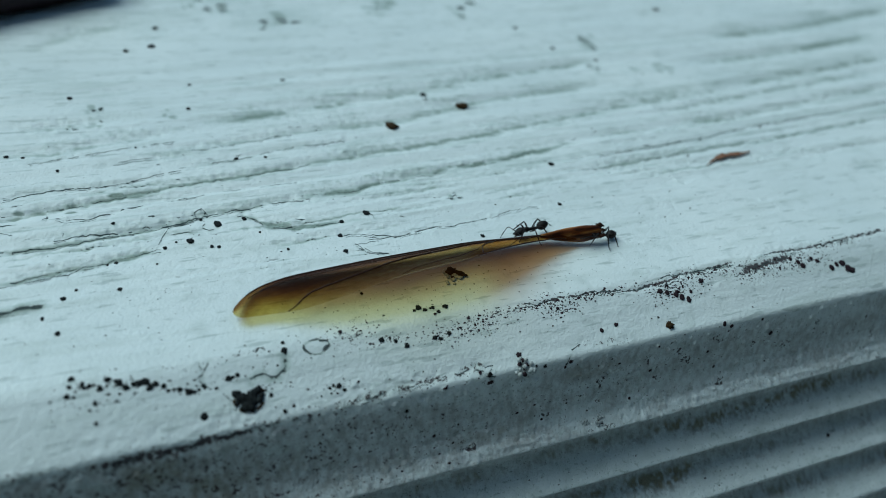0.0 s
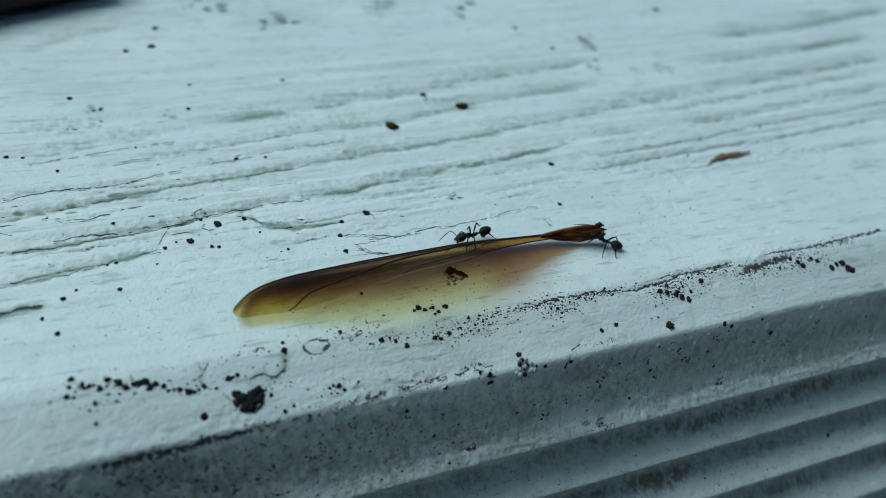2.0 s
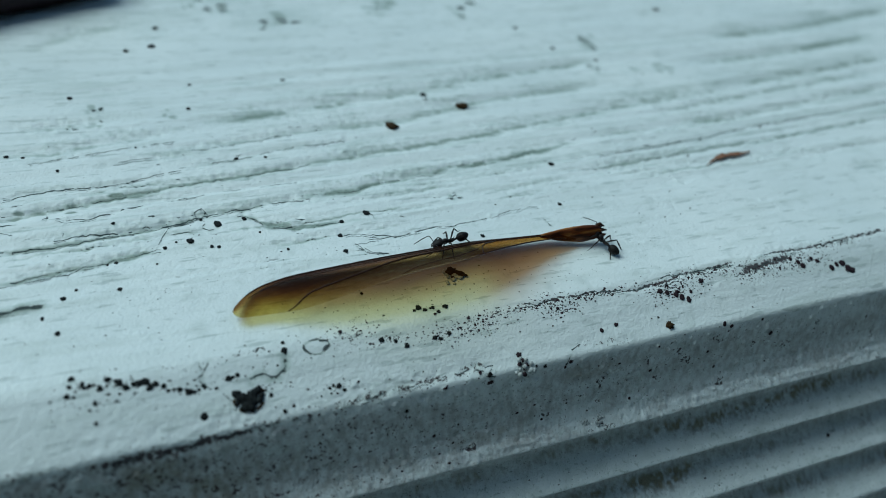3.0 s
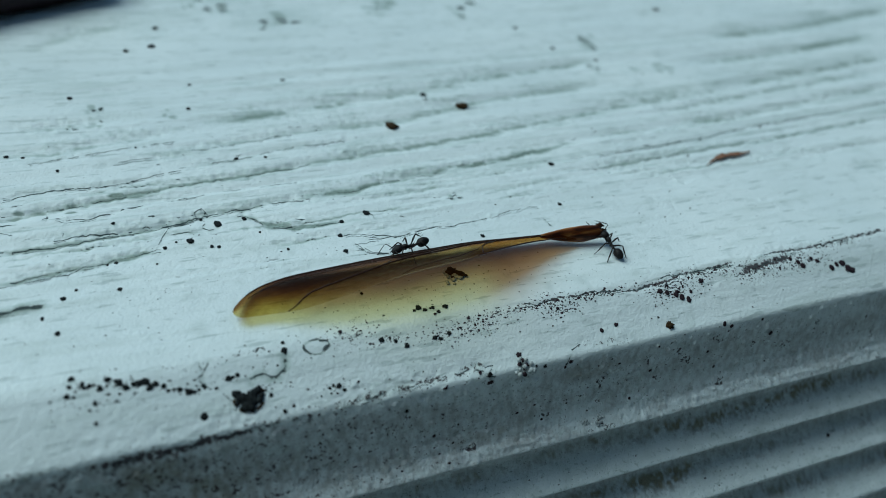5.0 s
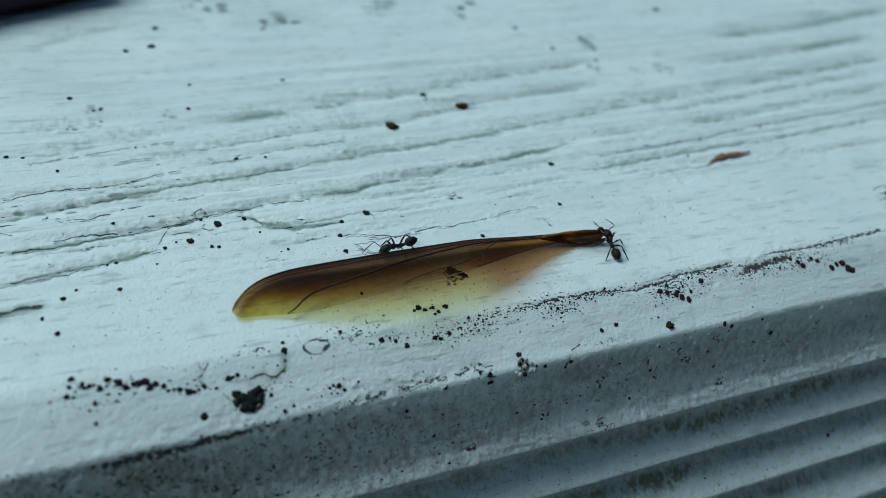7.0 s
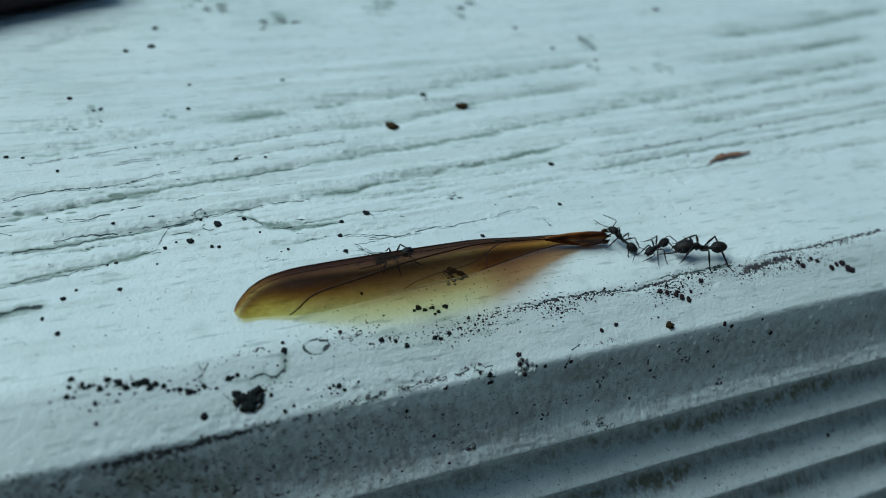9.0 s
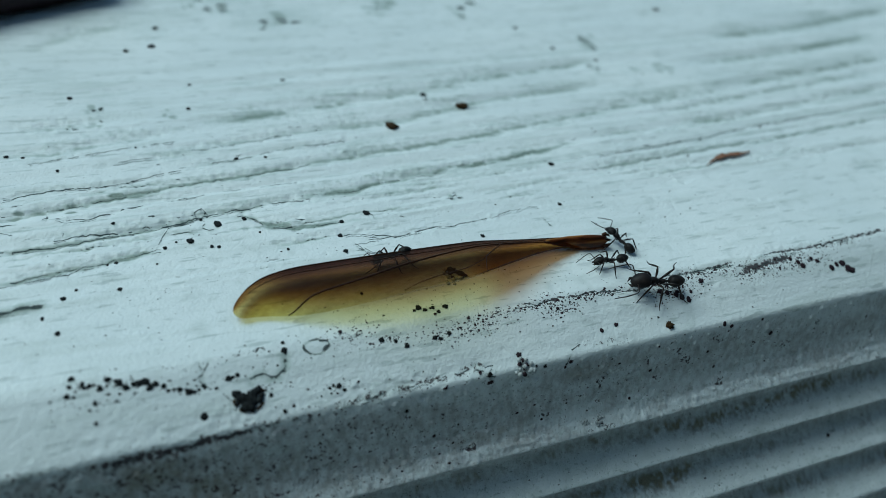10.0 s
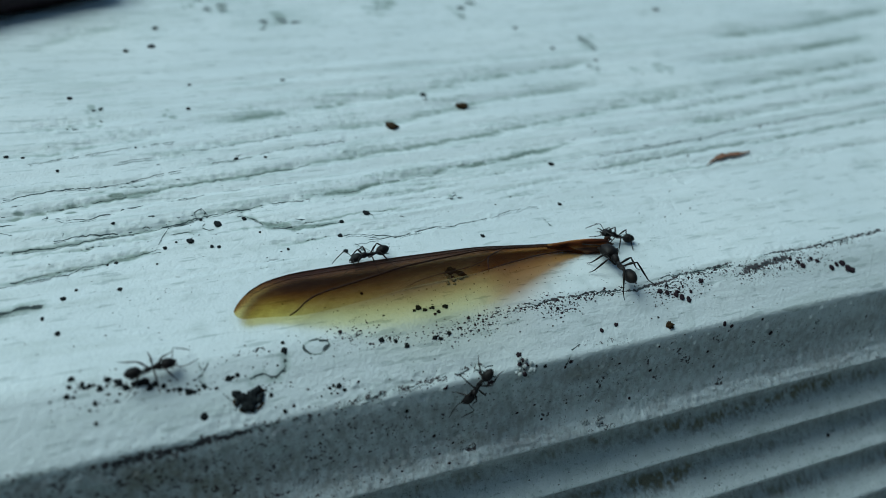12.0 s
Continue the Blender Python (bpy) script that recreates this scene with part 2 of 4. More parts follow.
def groove(points, width=0.5, depth=0.0, stain=0.0, crack=0.0, crust=0.0, fine=0.08, wander=0.35, patchy=0.5):
    """A worn line in the paint along the grain through points (x, s) in mm: a dip with grime in it, a crack, or a raised wrinkle."""
    global groove_count
    groove_count += 1
    k = groove_count * 13.7
    points = sorted(points)
    px, ps = [p[0] for p in points], [p[1] for p in points]
    i0, i1 = np.searchsorted(GX, [px[0] - 3.0, px[-1] + 3.0])
    lo, hi = min(ps) - 5 * width - 1, max(ps) + 5 * width + 1
    j0, j1 = np.searchsorted(GS, [lo, hi])
    x, s = X[i0:i1, j0:j1], S[i0:i1, j0:j1]
    line = np.interp(x, px, ps) + wander * (grain(x * 0.45 + k, x * 0 + k) - 0.5) + 0.5 * wander * (grain(x * 1.7 + k, x * 0) - 0.5) + 0.12 * (grain(x * 5.0 + k, x * 0 + 3) - 0.5)
    d = s - line
    fade = 0.8 if width < 0.45 else 3.0
    ends = np.clip((x - px[0] + fade) / (2 * fade), 0, 1) * np.clip((px[-1] - x + fade) / (2 * fade), 0, 1)
    wide = np.exp(-(d / width) ** 2) * ends
    patch = np.clip(0.72 + (grain(x * 0.13 + k, s * 0.2 + k) - patchy) * 0.9 + (grain(x * 2.1, s * 2.5 + k) - 0.5) * 0.9 + (grain(x * 0.7, s * 1.3 + k) - 0.5) * 0.5, 0, 1)
    HEIGHT[i0:i1, j0:j1] -= depth * wide * (1.5 if width < 0.45 else 2.1)
    STAIN_SHADE[i0:i1, j0:j1] = np.maximum(STAIN_SHADE[i0:i1, j0:j1], (1.7 if width < 0.65 else 1.4) * stain * np.exp(-(d / (0.72 * width)) ** 2) * ends * patch)
    halo = np.exp(-((d + 0.5 * width) / (2.6 * width)) ** 2) * ends * np.clip(0.5 + 1.4 * (grain(x * 0.25 + k, s * 0.8 + k) - 0.45) + 1.2 * (grain(x * 3.1, s * 3.1 + k) - 0.5), 0, 1)
    STAIN_SHADE[i0:i1, j0:j1] = np.maximum(STAIN_SHADE[i0:i1, j0:j1], min(0.5, 0.85 * stain) * halo)
    if stain > 0.12:
        HEIGHT[i0:i1, j0:j1] += 0.16 * halo * (0.6 * grain(x * 2.3 + k, s * 3.5) + 0.4 * grain(x * 5.1, s * 5.1 + k) - 0.5)
    CRACK[i0:i1, j0:j1] = np.maximum(CRACK[i0:i1, j0:j1], 0.52 * crack * np.exp(-(d / fine) ** 2) * ends * np.clip(patch + 0.35, 0, 1))
    HAIRS.append((px, ps, crack, wander, k))
    CRUST_SHADE[i0:i1, j0:j1] = np.maximum(CRUST_SHADE[i0:i1, j0:j1], crust * np.exp(-(d / (0.7 * width)) ** 2) * ends * patch)


def blot(x0, s0, rx, rs, stain=0.0, crust=0.0, crack=0.0, bare=0.0, height=0.0, ring=0.0, lean=0.0):
    """A spot of wear round one place; ring draws only its rim."""
    i0, i1 = np.searchsorted(GX, [x0 - 3 * rx, x0 + 3 * rx])
    j0, j1 = np.searchsorted(GS, [s0 - 3 * rs, s0 + 3 * rs])
    x, s = X[i0:i1, j0:j1], S[i0:i1, j0:j1]
    r = np.hypot((x - x0) / rx, (s - s0 - lean * (x - x0)) / rs) + (grain(x * 1.9 + s0, s * 1.9 + x0) - 0.5) * 0.5
    g = np.exp(-((r - 1) / ring) ** 2) if ring else np.exp(-r ** 4)
    HEIGHT[i0:i1, j0:j1] += height * g
    for layer, amount in ((STAIN_SHADE, stain), (CRUST_SHADE, crust), (CRACK, crack), (BARE, bare)):
        layer[i0:i1, j0:j1] = np.maximum(layer[i0:i1, j0:j1], amount * g)


def trace(points, wide, crack, stain=0.0):
    """A scratched line of any shape through points (x, s)."""
    TRACES.append((points, wide, crack))
    xs, ss = [p[0] for p in points], [p[1] for p in points]
    i0, i1 = np.searchsorted(GX, [min(xs) - 1, max(xs) + 1])
    j0, j1 = np.searchsorted(GS, [min(ss) - 1, max(ss) + 1])
    x, s = X[i0:i1, j0:j1], S[i0:i1, j0:j1]
    x, s = x + 0.3 * (grain(x * 1.6, s * 1.6) - 0.5), s + 0.3 * (grain(x * 1.6 + 9, s * 1.6) - 0.5)
    d = np.full(x.shape, 9.0)
    for (xa, sa), (xb, sb) in zip(points, points[1:]):
        along_it = np.clip(((x - xa) * (xb - xa) + (s - sa) * (sb - sa)) / ((xb - xa) ** 2 + (sb - sa) ** 2 + 1e-9), 0, 1)
        d = np.minimum(d, np.hypot(x - xa - along_it * (xb - xa), s - sa - along_it * (sb - sa)))
    CRACK[i0:i1, j0:j1] = np.maximum(CRACK[i0:i1, j0:j1], (0.5 if wide < 0.2 else 1.0) * crack * np.exp(-(d / wide) ** 2))
    STAIN_SHADE[i0:i1, j0:j1] = np.maximum(STAIN_SHADE[i0:i1, j0:j1], stain * np.exp(-(d / (2.2 * wide)) ** 2))
    HEIGHT[i0:i1, j0:j1] -= 0.02 * np.exp(-(d / wide) ** 2)


# weathered grain of the top and brush marks everywhere
along = S + 0.055 * X
top = 1 / (1 + np.exp((S + 8.5 + 0.03 * X) / 1.2))
HEIGHT += top * 0.33 * (streaks(X * 0.03 + 11, along * 0.75) - 0.5)
HEIGHT += (0.02 + 0.05 * top) * (streaks(X * 0.12, along * 2.6) - 0.5)
HEIGHT += 0.018 * (streaks(X * 0.6, S * 0.6) - 0.5) + 0.008 * (streaks(X * 3, S * 3) - 0.5)
band = np.clip((streaks(X * 0.022 + 3, along * 0.85) - 0.52) * 4, 0, 1)
STAIN_SHADE += top * 0.42 * band * np.clip(0.4 + 0.9 * grain(X * 0.12, along * 0.35) - 0.7 * (grain(X * 1.4, along * 4) - 0.4), 0, 1) * np.clip((S + 48) / 14, 0, 1)
CRACK += top * 0.6 * np.clip(1 - np.abs(streaks(X * 0.05 + 31, along * 1.1) - 0.5) * 45, 0, 1) * np.clip((S + 40) / 20, 0, 1) * grain(X * 0.3, along)

# grain lines of the top
groove([(-27.13, -16.75), (-24.44, -17.34), (-20.16, -17.38), (-15.94, -18.16)], 0.35, 0.05, 0.2, 0.9)
groove([(-27.04, -14.62), (-23.75, -15.18), (-19.88, -15.77), (-14.57, -16.47), (-10.55, -16.64), (-6.60, -17.36)], 0.40, 0.12, 0.60, 0.6, patchy=0.3)
groove([(-24.08, -13.97), (-22.07, -13.53), (-18.53, -14.46), (-14.80, -14.71)], 0.3, 0.05, 0.2, 1.0, patchy=0.2)
groove([(-12.84, -14.94), (-7.13, -15.11)], 0.3, 0.04, 0.2, 0.9)
groove([(-26.88, -11.14), (-23.43, -11.15), (-18.39, -11.64), (-13.19, -12.65), (-7.65, -12.86)], 0.40, 0.1, 0.5, 0.9, patchy=0.25)
groove([(-23.43, -11.56), (-21.12, -11.82), (-17.32, -11.84), (-15.12, -12.20)], 0.3, 0.05, 0.3, 0.9, patchy=0.2)
groove([(-26.74, -7.94), (-24.98, -8.29), (-22.20, -8.70), (-18.25, -9.19)], 0.44, 0.08, 0.5, 0.6, patchy=0.35)
groove([(-24.97, -7.92), (-23.15, -8.01), (-22.20, -8.70)], 0.3, 0.03, 0.3, 0.9)
groove([(-12.20, -11.76), (-11.08, -10.59), (-9.15, -9.77), (-7.61, -9.69), (-6.05, -9.61)], 0.45, 0.06, 0.75, 0.6, patchy=0.2)
groove([(-5.13, -7.20), (-1.81, -7.48), (1.63, -7.64), (3.86, -7.70), (8.38, -8.52)], 0.25, 0.03, 0.15, 0.75, patchy=0.4)
groove([(-5.65, -8.15), (-2.70, -7.28), (-0.07, -7.68)], 0.2, 0.02, 0.1, 0.7)
groove([(-5.82, -7.55), (-4.70, -6.04), (-3.32, -5.41)], 0.2, 0.02, 0.1, 0.7)
groove([(-26.99, -13.56), (-26.17, -12.96)], 0.25, 0.02, 0.1, 1.0, patchy=0.0)
groove([(-7.98, -13.21), (-4.24, -13.17), (0.51, -14.20), (7.53, -15.06), (15.43, -16.18)], 0.6, 0.09, 0.6, 0.35, patchy=0.4)
groove([(-7.46, -17.37), (0.90, -18.13), (8.77, -19.07), (17.87, -20.70), (24.30, -21.37)], 0.7, 0.09, 0.55, 0.15, patchy=0.4)
groove([(-20.03, -19.95), (-14.87, -20.56), (-10.99, -21.35), (-4.46, -22.51)], 0.5, 0.07, 0.4, 0.5, patchy=0.45)
groove([(-15.10, -18.61), (-10.51, -19.17), (-6.93, -19.75), (-2.20, -20.38)], 0.35, 0.05, 0.2, 0.8, patchy=0.45)
groove([(-12.18, -24.94), (-3.59, -26.04), (3.94, -27.29), (13.78, -29.30), (26.16, -31.08)], 1.0, 0.12, 0.6, 0.0, patchy=0.4)
groove([(-4.44, -22.60), (1.36, -22.56), (11.88, -24.98), (24.52, -25.95)], 0.9, 0.1, 0.5, 0.0, patchy=0.4)
groove([(-27.38, -22.28), (-23.36, -22.54), (-17.83, -23.61), (-14.46, -24.06)], 0.7, 0.09, 0.5, 0.1, patchy=0.4)
groove([(-25.18, -20.80), (-19.93, -21.91), (-15.93, -22.08)], 0.35, 0.05, 0.25, 0.6, patchy=0.4)
groove([(-27.53, -25.75), (-24.89, -26.05), (-19.70, -26.57)], 0.8, 0.09, 0.4, 0.0)
groove([(-25.51, -40.33), (-22.26, -43.03), (-17.25, -44.88)], 1.6, 0.1, 0.4, 0.0, patchy=0.3)
groove([(18.03, -13.95), (26.70, -14.71), (36.77, -16.02), (46.80, -16.81), (54.60, -17.73)], 0.3, 0.06, 0.3, 1.0, patchy=0.15, fine=0.12)
groove([(15.41, -12.25), (24.85, -12.94), (38.15, -13.66), (51.88, -15.16)], 0.5, 0.06, 0.45, 0.4, patchy=0.4)
groove([(14.42, -11.43), (21.80, -11.88), (29.35, -10.88), (47.44, -10.96)], 0.4, 0.04, 0.25, 0.2)
groove([(20.81, -21.71), (35.29, -22.91), (48.31, -25.16), (64.76, -27.35)], 1.0, 0.12, 0.6, 0.0, patchy=0.35)
groove([(46.25, -35.45), (58.62, -36.84), (78.90, -40.74)], 1.5, 0.15, 0.6, 0.0, patchy=0.25)
groove([(38.48, -29.22), (53.12, -30.61), (68.13, -33.11)], 1.3, 0.12, 0.55, 0.0, patchy=0.35)
groove([(28.58, -20.12), (46.02, -22.57), (61.71, -24.47)], 0.6, 0.08, 0.45, 0.2)
groove([(28.39, -17.98), (35.10, -18.16), (42.94, -19.08), (57.88, -20.84)], 0.7, 0.09, 0.5, 0.15, patchy=0.4)
groove([(18.65, -16.93), (26.80, -17.52), (36.15, -17.77)], 0.5, 0.05, 0.35, 0.1)
for _ in range(70):
    at, where, long = random.uniform(-30, 46), random.uniform(-26, -7), random.uniform(2, 9)
    groove([(at, where - 0.055 * at), (at + long, where - 0.055 * (at + long))], 0.22, 0.03, random.uniform(0, 0.5), random.uniform(0.3, 0.85), patchy=0.5)
for _ in range(60):
    at, where, long = random.uniform(-28, 42), random.uniform(-9, -0.5), random.uniform(0.5, 2.2)
    groove([(at, where), (at + long, where + random.uniform(-0.3, 0.3))], 0.12, 0.015, 0.15, random.uniform(0.3, 0.55), patchy=0.5, fine=0.07)
# chips, rings and smears
for line in ([(-17.79, -9.85), (-17.44, -10.62), (-17.02, -11.33), (-15.88, -11.91), (-15.04, -12.25), (-15.22, -12.82), (-14.79, -13.06), (-14.47, -12.39)], [(-14.80, -11.28), (-15.00, -10.88), (-14.61, -10.54), (-14.05, -10.67)], [(-23.36, -12.14), (-23.62, -11.43)], [(-24.35, -14.66), (-24.41, -13.60)],
             [(-26.97, -13.14), (-26.49, -12.85), (-26.19, -12.60)], [(-27.00, -13.87), (-26.30, -13.83)], [(-16.79, 0.90), (-16.72, 1.59), (-16.87, 1.82), (-16.53, 2.66)], [(-16.16, 1.05), (-16.58, 1.46)], [(-15.85, 2.84), (-15.41, 3.41)],
             [(-11.69, -11.45), (-11.21, -10.55), (-10.82, -10.01), (-9.93, -9.69), (-9.15, -9.77)], [(-8.77, -10.61), (-8.22, -10.29)], [(2.41, -10.74), (2.83, -10.65), (3.31, -11.15)], [(-4.22, -10.30), (-3.52, -9.87), (-3.52, -9.32)], [(8.57, -7.02), (8.71, -5.93)],
             [(-5.54, -7.17), (-5.11, -5.95), (-3.69, -5.50)], [(-1.48, 4.58), (-0.49, 4.97), (-0.17, 4.67)], [(-0.91, 5.18), (-0.23, 5.33), (-0.08, 4.87)], [(4.63, 5.64), (4.93, 5.06)], [(5.20, 4.58), (6.11, 4.38)]):
    trace(line, 0.10, 0.9, 0.3)
trace([(-12.21, 1.59), (-12.36, 2.33), (-12.83, 2.67), (-13.20, 2.65), (-13.55, 2.38), (-14.02, 2.42), (-14.27, 2.59)], 0.15, 1.0, 0.6)
for line in ([(12.86, -7.78), (13.24, -6.73), (13.35, -5.26)], [(15.84, -7.69), (15.59, -6.45), (16.60, -5.63), (18.18, -4.92), (19.45, -5.62), (20.01, -7.20)], [(22.88, -7.00), (23.55, -5.67), (25.70, -5.53)], [(14.64, -9.11), (15.60, -8.13), (17.66, -8.09)], [(-1.96, -9.53), (-0.60, -8.54), (1.28, -8.96)]):
    trace(line, 0.07, 0.55)
for x, s, r in [(-10.15, -10.12, 0.92)]:
    blot(x, s, r, r * 0.5, stain=0.9)
for x, s, r in [(-18.76, -9.19, 0.43), (-26.08, -15.16, 0.37), (-22.90, -14.54, 0.45), (-20.05, -15.95, 0.54), (-18.81, -15.55, 0.62)]:
    blot(x, s, r, r * 0.45, stain=1.0)
for x, s, r in [(-17.69, -4.68, 2.01), (17.20, -8.18, 1.77), (-3.69, -4.30, 1.48), (23.67, -8.07, 2.29)]:
    blot(x, s, r, r, height=0.03)
trace([(-26.63, -5.32), (-25.79, -5.48), (-24.87, -5.49)], 0.32, 0.8, 0.8)
for x, s, r in [(-10.32, 1.35, 0.71)]:
    blot(x, s, r * 0.9, r * 0.62, crack=0.95, stain=0.5, ring=0.2)
for x, s, r in [(-21.07, -28.18, 0.63), (-20.93, -26.33, 0.70), (-22.87, -25.52, 0.60), (6.50, -26.13, 0.61), (28.06, -35.03, 0.98), (25.94, -29.52, 0.81), (30.53, -28.65, 0.70), (33.93, -28.46, 1.18), (2.89, -10.79, 0.59), (-2.70, -44.05, 1.73), (-4.58, -43.23, 1.02), (17.83, -45.78, 1.41), (-9.15, -48.01, 1.40), (-10.68, -49.19, 0.94), (9.26, -47.30, 1.50), (7.29, -46.18, 0.98), (28.63, -35.40, 1.10), (-15.47, -26.61, 0.55)]:
    for _ in range(6):
        q = r * random.uniform(0.3, 0.62)
        blot(x + random.gauss(0, 0.45) * r, s + random.gauss(0, 0.7) * r, q, q * 1.3, stain=random.uniform(0.35, 0.8), crack=random.choice((0, 0, 0.6)))
for x, s, r in [(42.01, -7.32, 1.50)]:
    blot(x, s, r * 1.2, r * 0.9, stain=0.3, height=-0.1)
for x, s, rx, rs, amount in [(-18, -46, 9, 5, 0.30), (-3, -45, 6, 3.5, 0.34), (-24, -33, 6, 4, 0.26), (-8, -52, 7, 4, 0.40), (12, -50, 6, 3, 0.28), (-20, -28, 5, 2.5, 0.22), (-28, -22, 5, 2.0, 0.2)]:
    blot(x, s, rx, rs, stain=amount)
blot(-2.8, 0.3, 1.2, 0.5, stain=0.35)
# the crest of the nosing and the edge below it
groove([(1.64, 1.10), (4.46, 1.11), (8.61, 1.29), (12.08, 1.49), (16.52, 1.04), (19.96, 1.08)], 0.20, 0.03, 0.2, 0.6, 0.85, patchy=0.3, fine=0.08)
groove([(14.09, 1.15), (17.01, 1.03), (19.96, 1.08)], 0.35, 0.03, 0.3, 0.7, 0.5, patchy=0.2)
groove([(19.98, 1.99), (22.31, 1.48), (25.17, 1.11)], 0.44, 0.03, 0.2, 0.6, 1.0, patchy=0.1)
groove([(23.40, 0.64), (27.67, 0.73), (31.29, 0.51), (35.33, 0.53)], 0.22, 0.03, 0.2, 0.65, 0.85, patchy=0.25, fine=0.09)
groove([(-23.79, 5.40), (-22.11, 5.45), (-18.87, 5.43), (-15.41, 5.20), (-11.77, 5.25)], 0.62, 0.04, 0.3, 0.55, 0.85, patchy=0.25, fine=0.10)
groove([(-26.58, 4.99), (-25.15, 5.26), (-23.98, 5.76)], 0.8, 0.02, 0.3, 0.5, 0.9, patchy=0.2)
groove([(-11.77, 5.25), (-8.47, 4.82), (-5.74, 4.73), (-2.84, 4.48), (-0.66, 4.57)], 0.55, 0.04, 0.3, 0.5, 0.8, patchy=0.3, fine=0.10)
groove([(6.43, 4.59), (8.51, 4.66)], 0.5, 0.02, 0.3, 0.8, 0.8, patchy=0.1)
groove([(-2.03, 4.22), (-0.19, 4.30)], 0.3, 0.02, 0.2, 0.4, 0.6)
# wrinkles of paint above the first lip
for line in ([(-3.85, 10.38), (0.70, 10.51), (5.13, 10.68)], [(-4.23, 10.46), (-0.12, 10.63), (4.24, 10.85)], [(14.83, 10.52), (17.99, 10.58), (19.62, 10.31), (21.13, 9.79)],
             [(16.39, 10.25), (18.14, 10.21), (19.13, 10.25)], [(22.22, 10.30), (23.63, 10.71), (27.51, 10.63), (30.51, 10.35)], [(29.66, 9.74), (31.73, 10.27), (33.42, 10.23)]):
    groove(line, 0.12, -0.045, 0.0, 0.0, wander=0.3)
for _ in range(420):
    at, where, size = random.uniform(-28, 50), random.uniform(-14, 11.5), random.uniform(0.10, 0.26)
    blot(at, where, size, size, height=random.choice((-1, 1)) * size * random.uniform(0.04, 0.14))
for _ in range(700):
    at, where, size = random.uniform(-26, 45), random.uniform(ARC[4] + 0.3, ARC[9]), random.uniform(0.07, 0.2)
    blot(at, where, size, size, height=random.choice((-1, 1, 1)) * size * random.uniform(0.2, 0.7))
# grime streaks on the ribs, with shade painted in below each lip
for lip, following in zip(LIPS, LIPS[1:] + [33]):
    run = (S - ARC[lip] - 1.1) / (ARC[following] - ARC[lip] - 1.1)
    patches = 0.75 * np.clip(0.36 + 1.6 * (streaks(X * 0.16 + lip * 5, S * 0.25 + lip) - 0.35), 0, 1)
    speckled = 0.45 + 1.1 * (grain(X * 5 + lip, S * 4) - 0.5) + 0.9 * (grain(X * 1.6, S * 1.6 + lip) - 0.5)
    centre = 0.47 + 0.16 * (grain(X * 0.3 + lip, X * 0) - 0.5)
    STAIN_SHADE = np.maximum(STAIN_SHADE, np.exp(-((run - centre) / 0.20) ** 2) * np.clip(patches * (0.6 + 1.2 * speckled), 0, 1))
    # shade below the lip put into the colour, fading down the rib
    STAIN_SHADE = np.maximum(STAIN_SHADE, 0.5 * np.clip(1.15 - run * 1.6, 0, 1) * (run > -0.1) * (run < 1.0))
    # shadow line under the lip, painted dark through the crust layer
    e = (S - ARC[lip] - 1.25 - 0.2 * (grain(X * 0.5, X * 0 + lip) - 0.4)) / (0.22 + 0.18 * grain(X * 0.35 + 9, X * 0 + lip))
    CRUST_SHADE = np.maximum(CRUST_SHADE, 0.62 * np.exp(-e * e))
# front face: mottled grey-brown tone, deeper towards the left, with purple-brown specks
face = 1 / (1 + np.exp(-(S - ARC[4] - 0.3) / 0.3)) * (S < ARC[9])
CRUST_SHADE = np.maximum(CRUST_SHADE, face * np.clip((streaks(X * 1.1 + 5, S * 1.1) - 0.67) * 4, 0, 0.6))
STAIN_SHADE = np.maximum(STAIN_SHADE, face * (0.14 + 0.18 * grain(X * 0.5, S * 0.7)))
STAIN_SHADE = np.maximum(STAIN_SHADE, face * (0.18 + 0.36 * np.clip((streaks(X * 0.15 + 2, S * 0.5) - 0.3) * 2, 0, 1)))
leftward = face * np.clip((16 - X) / 34, 0, 1)
CRUST_SHADE = np.maximum(CRUST_SHADE, leftward * np.clip(0.30 + 0.9 * (streaks(X * 2.2, S * 2.2) - 0.45), 0, 0.55))
STAIN_SHADE = np.maximum(STAIN_SHADE, 0.75 * leftward * (0.7 + 0.6 * (streaks(X * 0.3, S * 0.6 + 2) - 0.5)))
HEIGHT += face * 0.10 * (streaks(X * 0.25, S * 0.5 + 9) - 0.5) + 0.05 * (S > ARC[9]) * (streaks(X * 0.8, S * 1.2 + 4) - 0.5)

SY, SZ = section(GS)
TY, TZ = np.gradient(SY, GS), np.gradient(SZ, GS)
TL = np.hypot(TY, TZ)
NY, NZ = TZ / TL, -TY / TL


def on_board(x, s):
    """The point of the board's surface at (x, s), in mm, with its normal and the way down across it."""
    i = int(np.clip(np.searchsorted(GX, x), 0, len(GX) - 1))
    j = int(np.clip(np.searchsorted(GS, s), 0, len(GS) - 1))
    y, z = section(np.array([s]))
    h = HEIGHT[i, j]
    return (Vector((x, y[0] + NY[j] * h, z[0] + NZ[j] * h)), Vector((0, NY[j], NZ[j])), Vector((0, TY[j] / TL[j], TZ[j] / TL[j])))


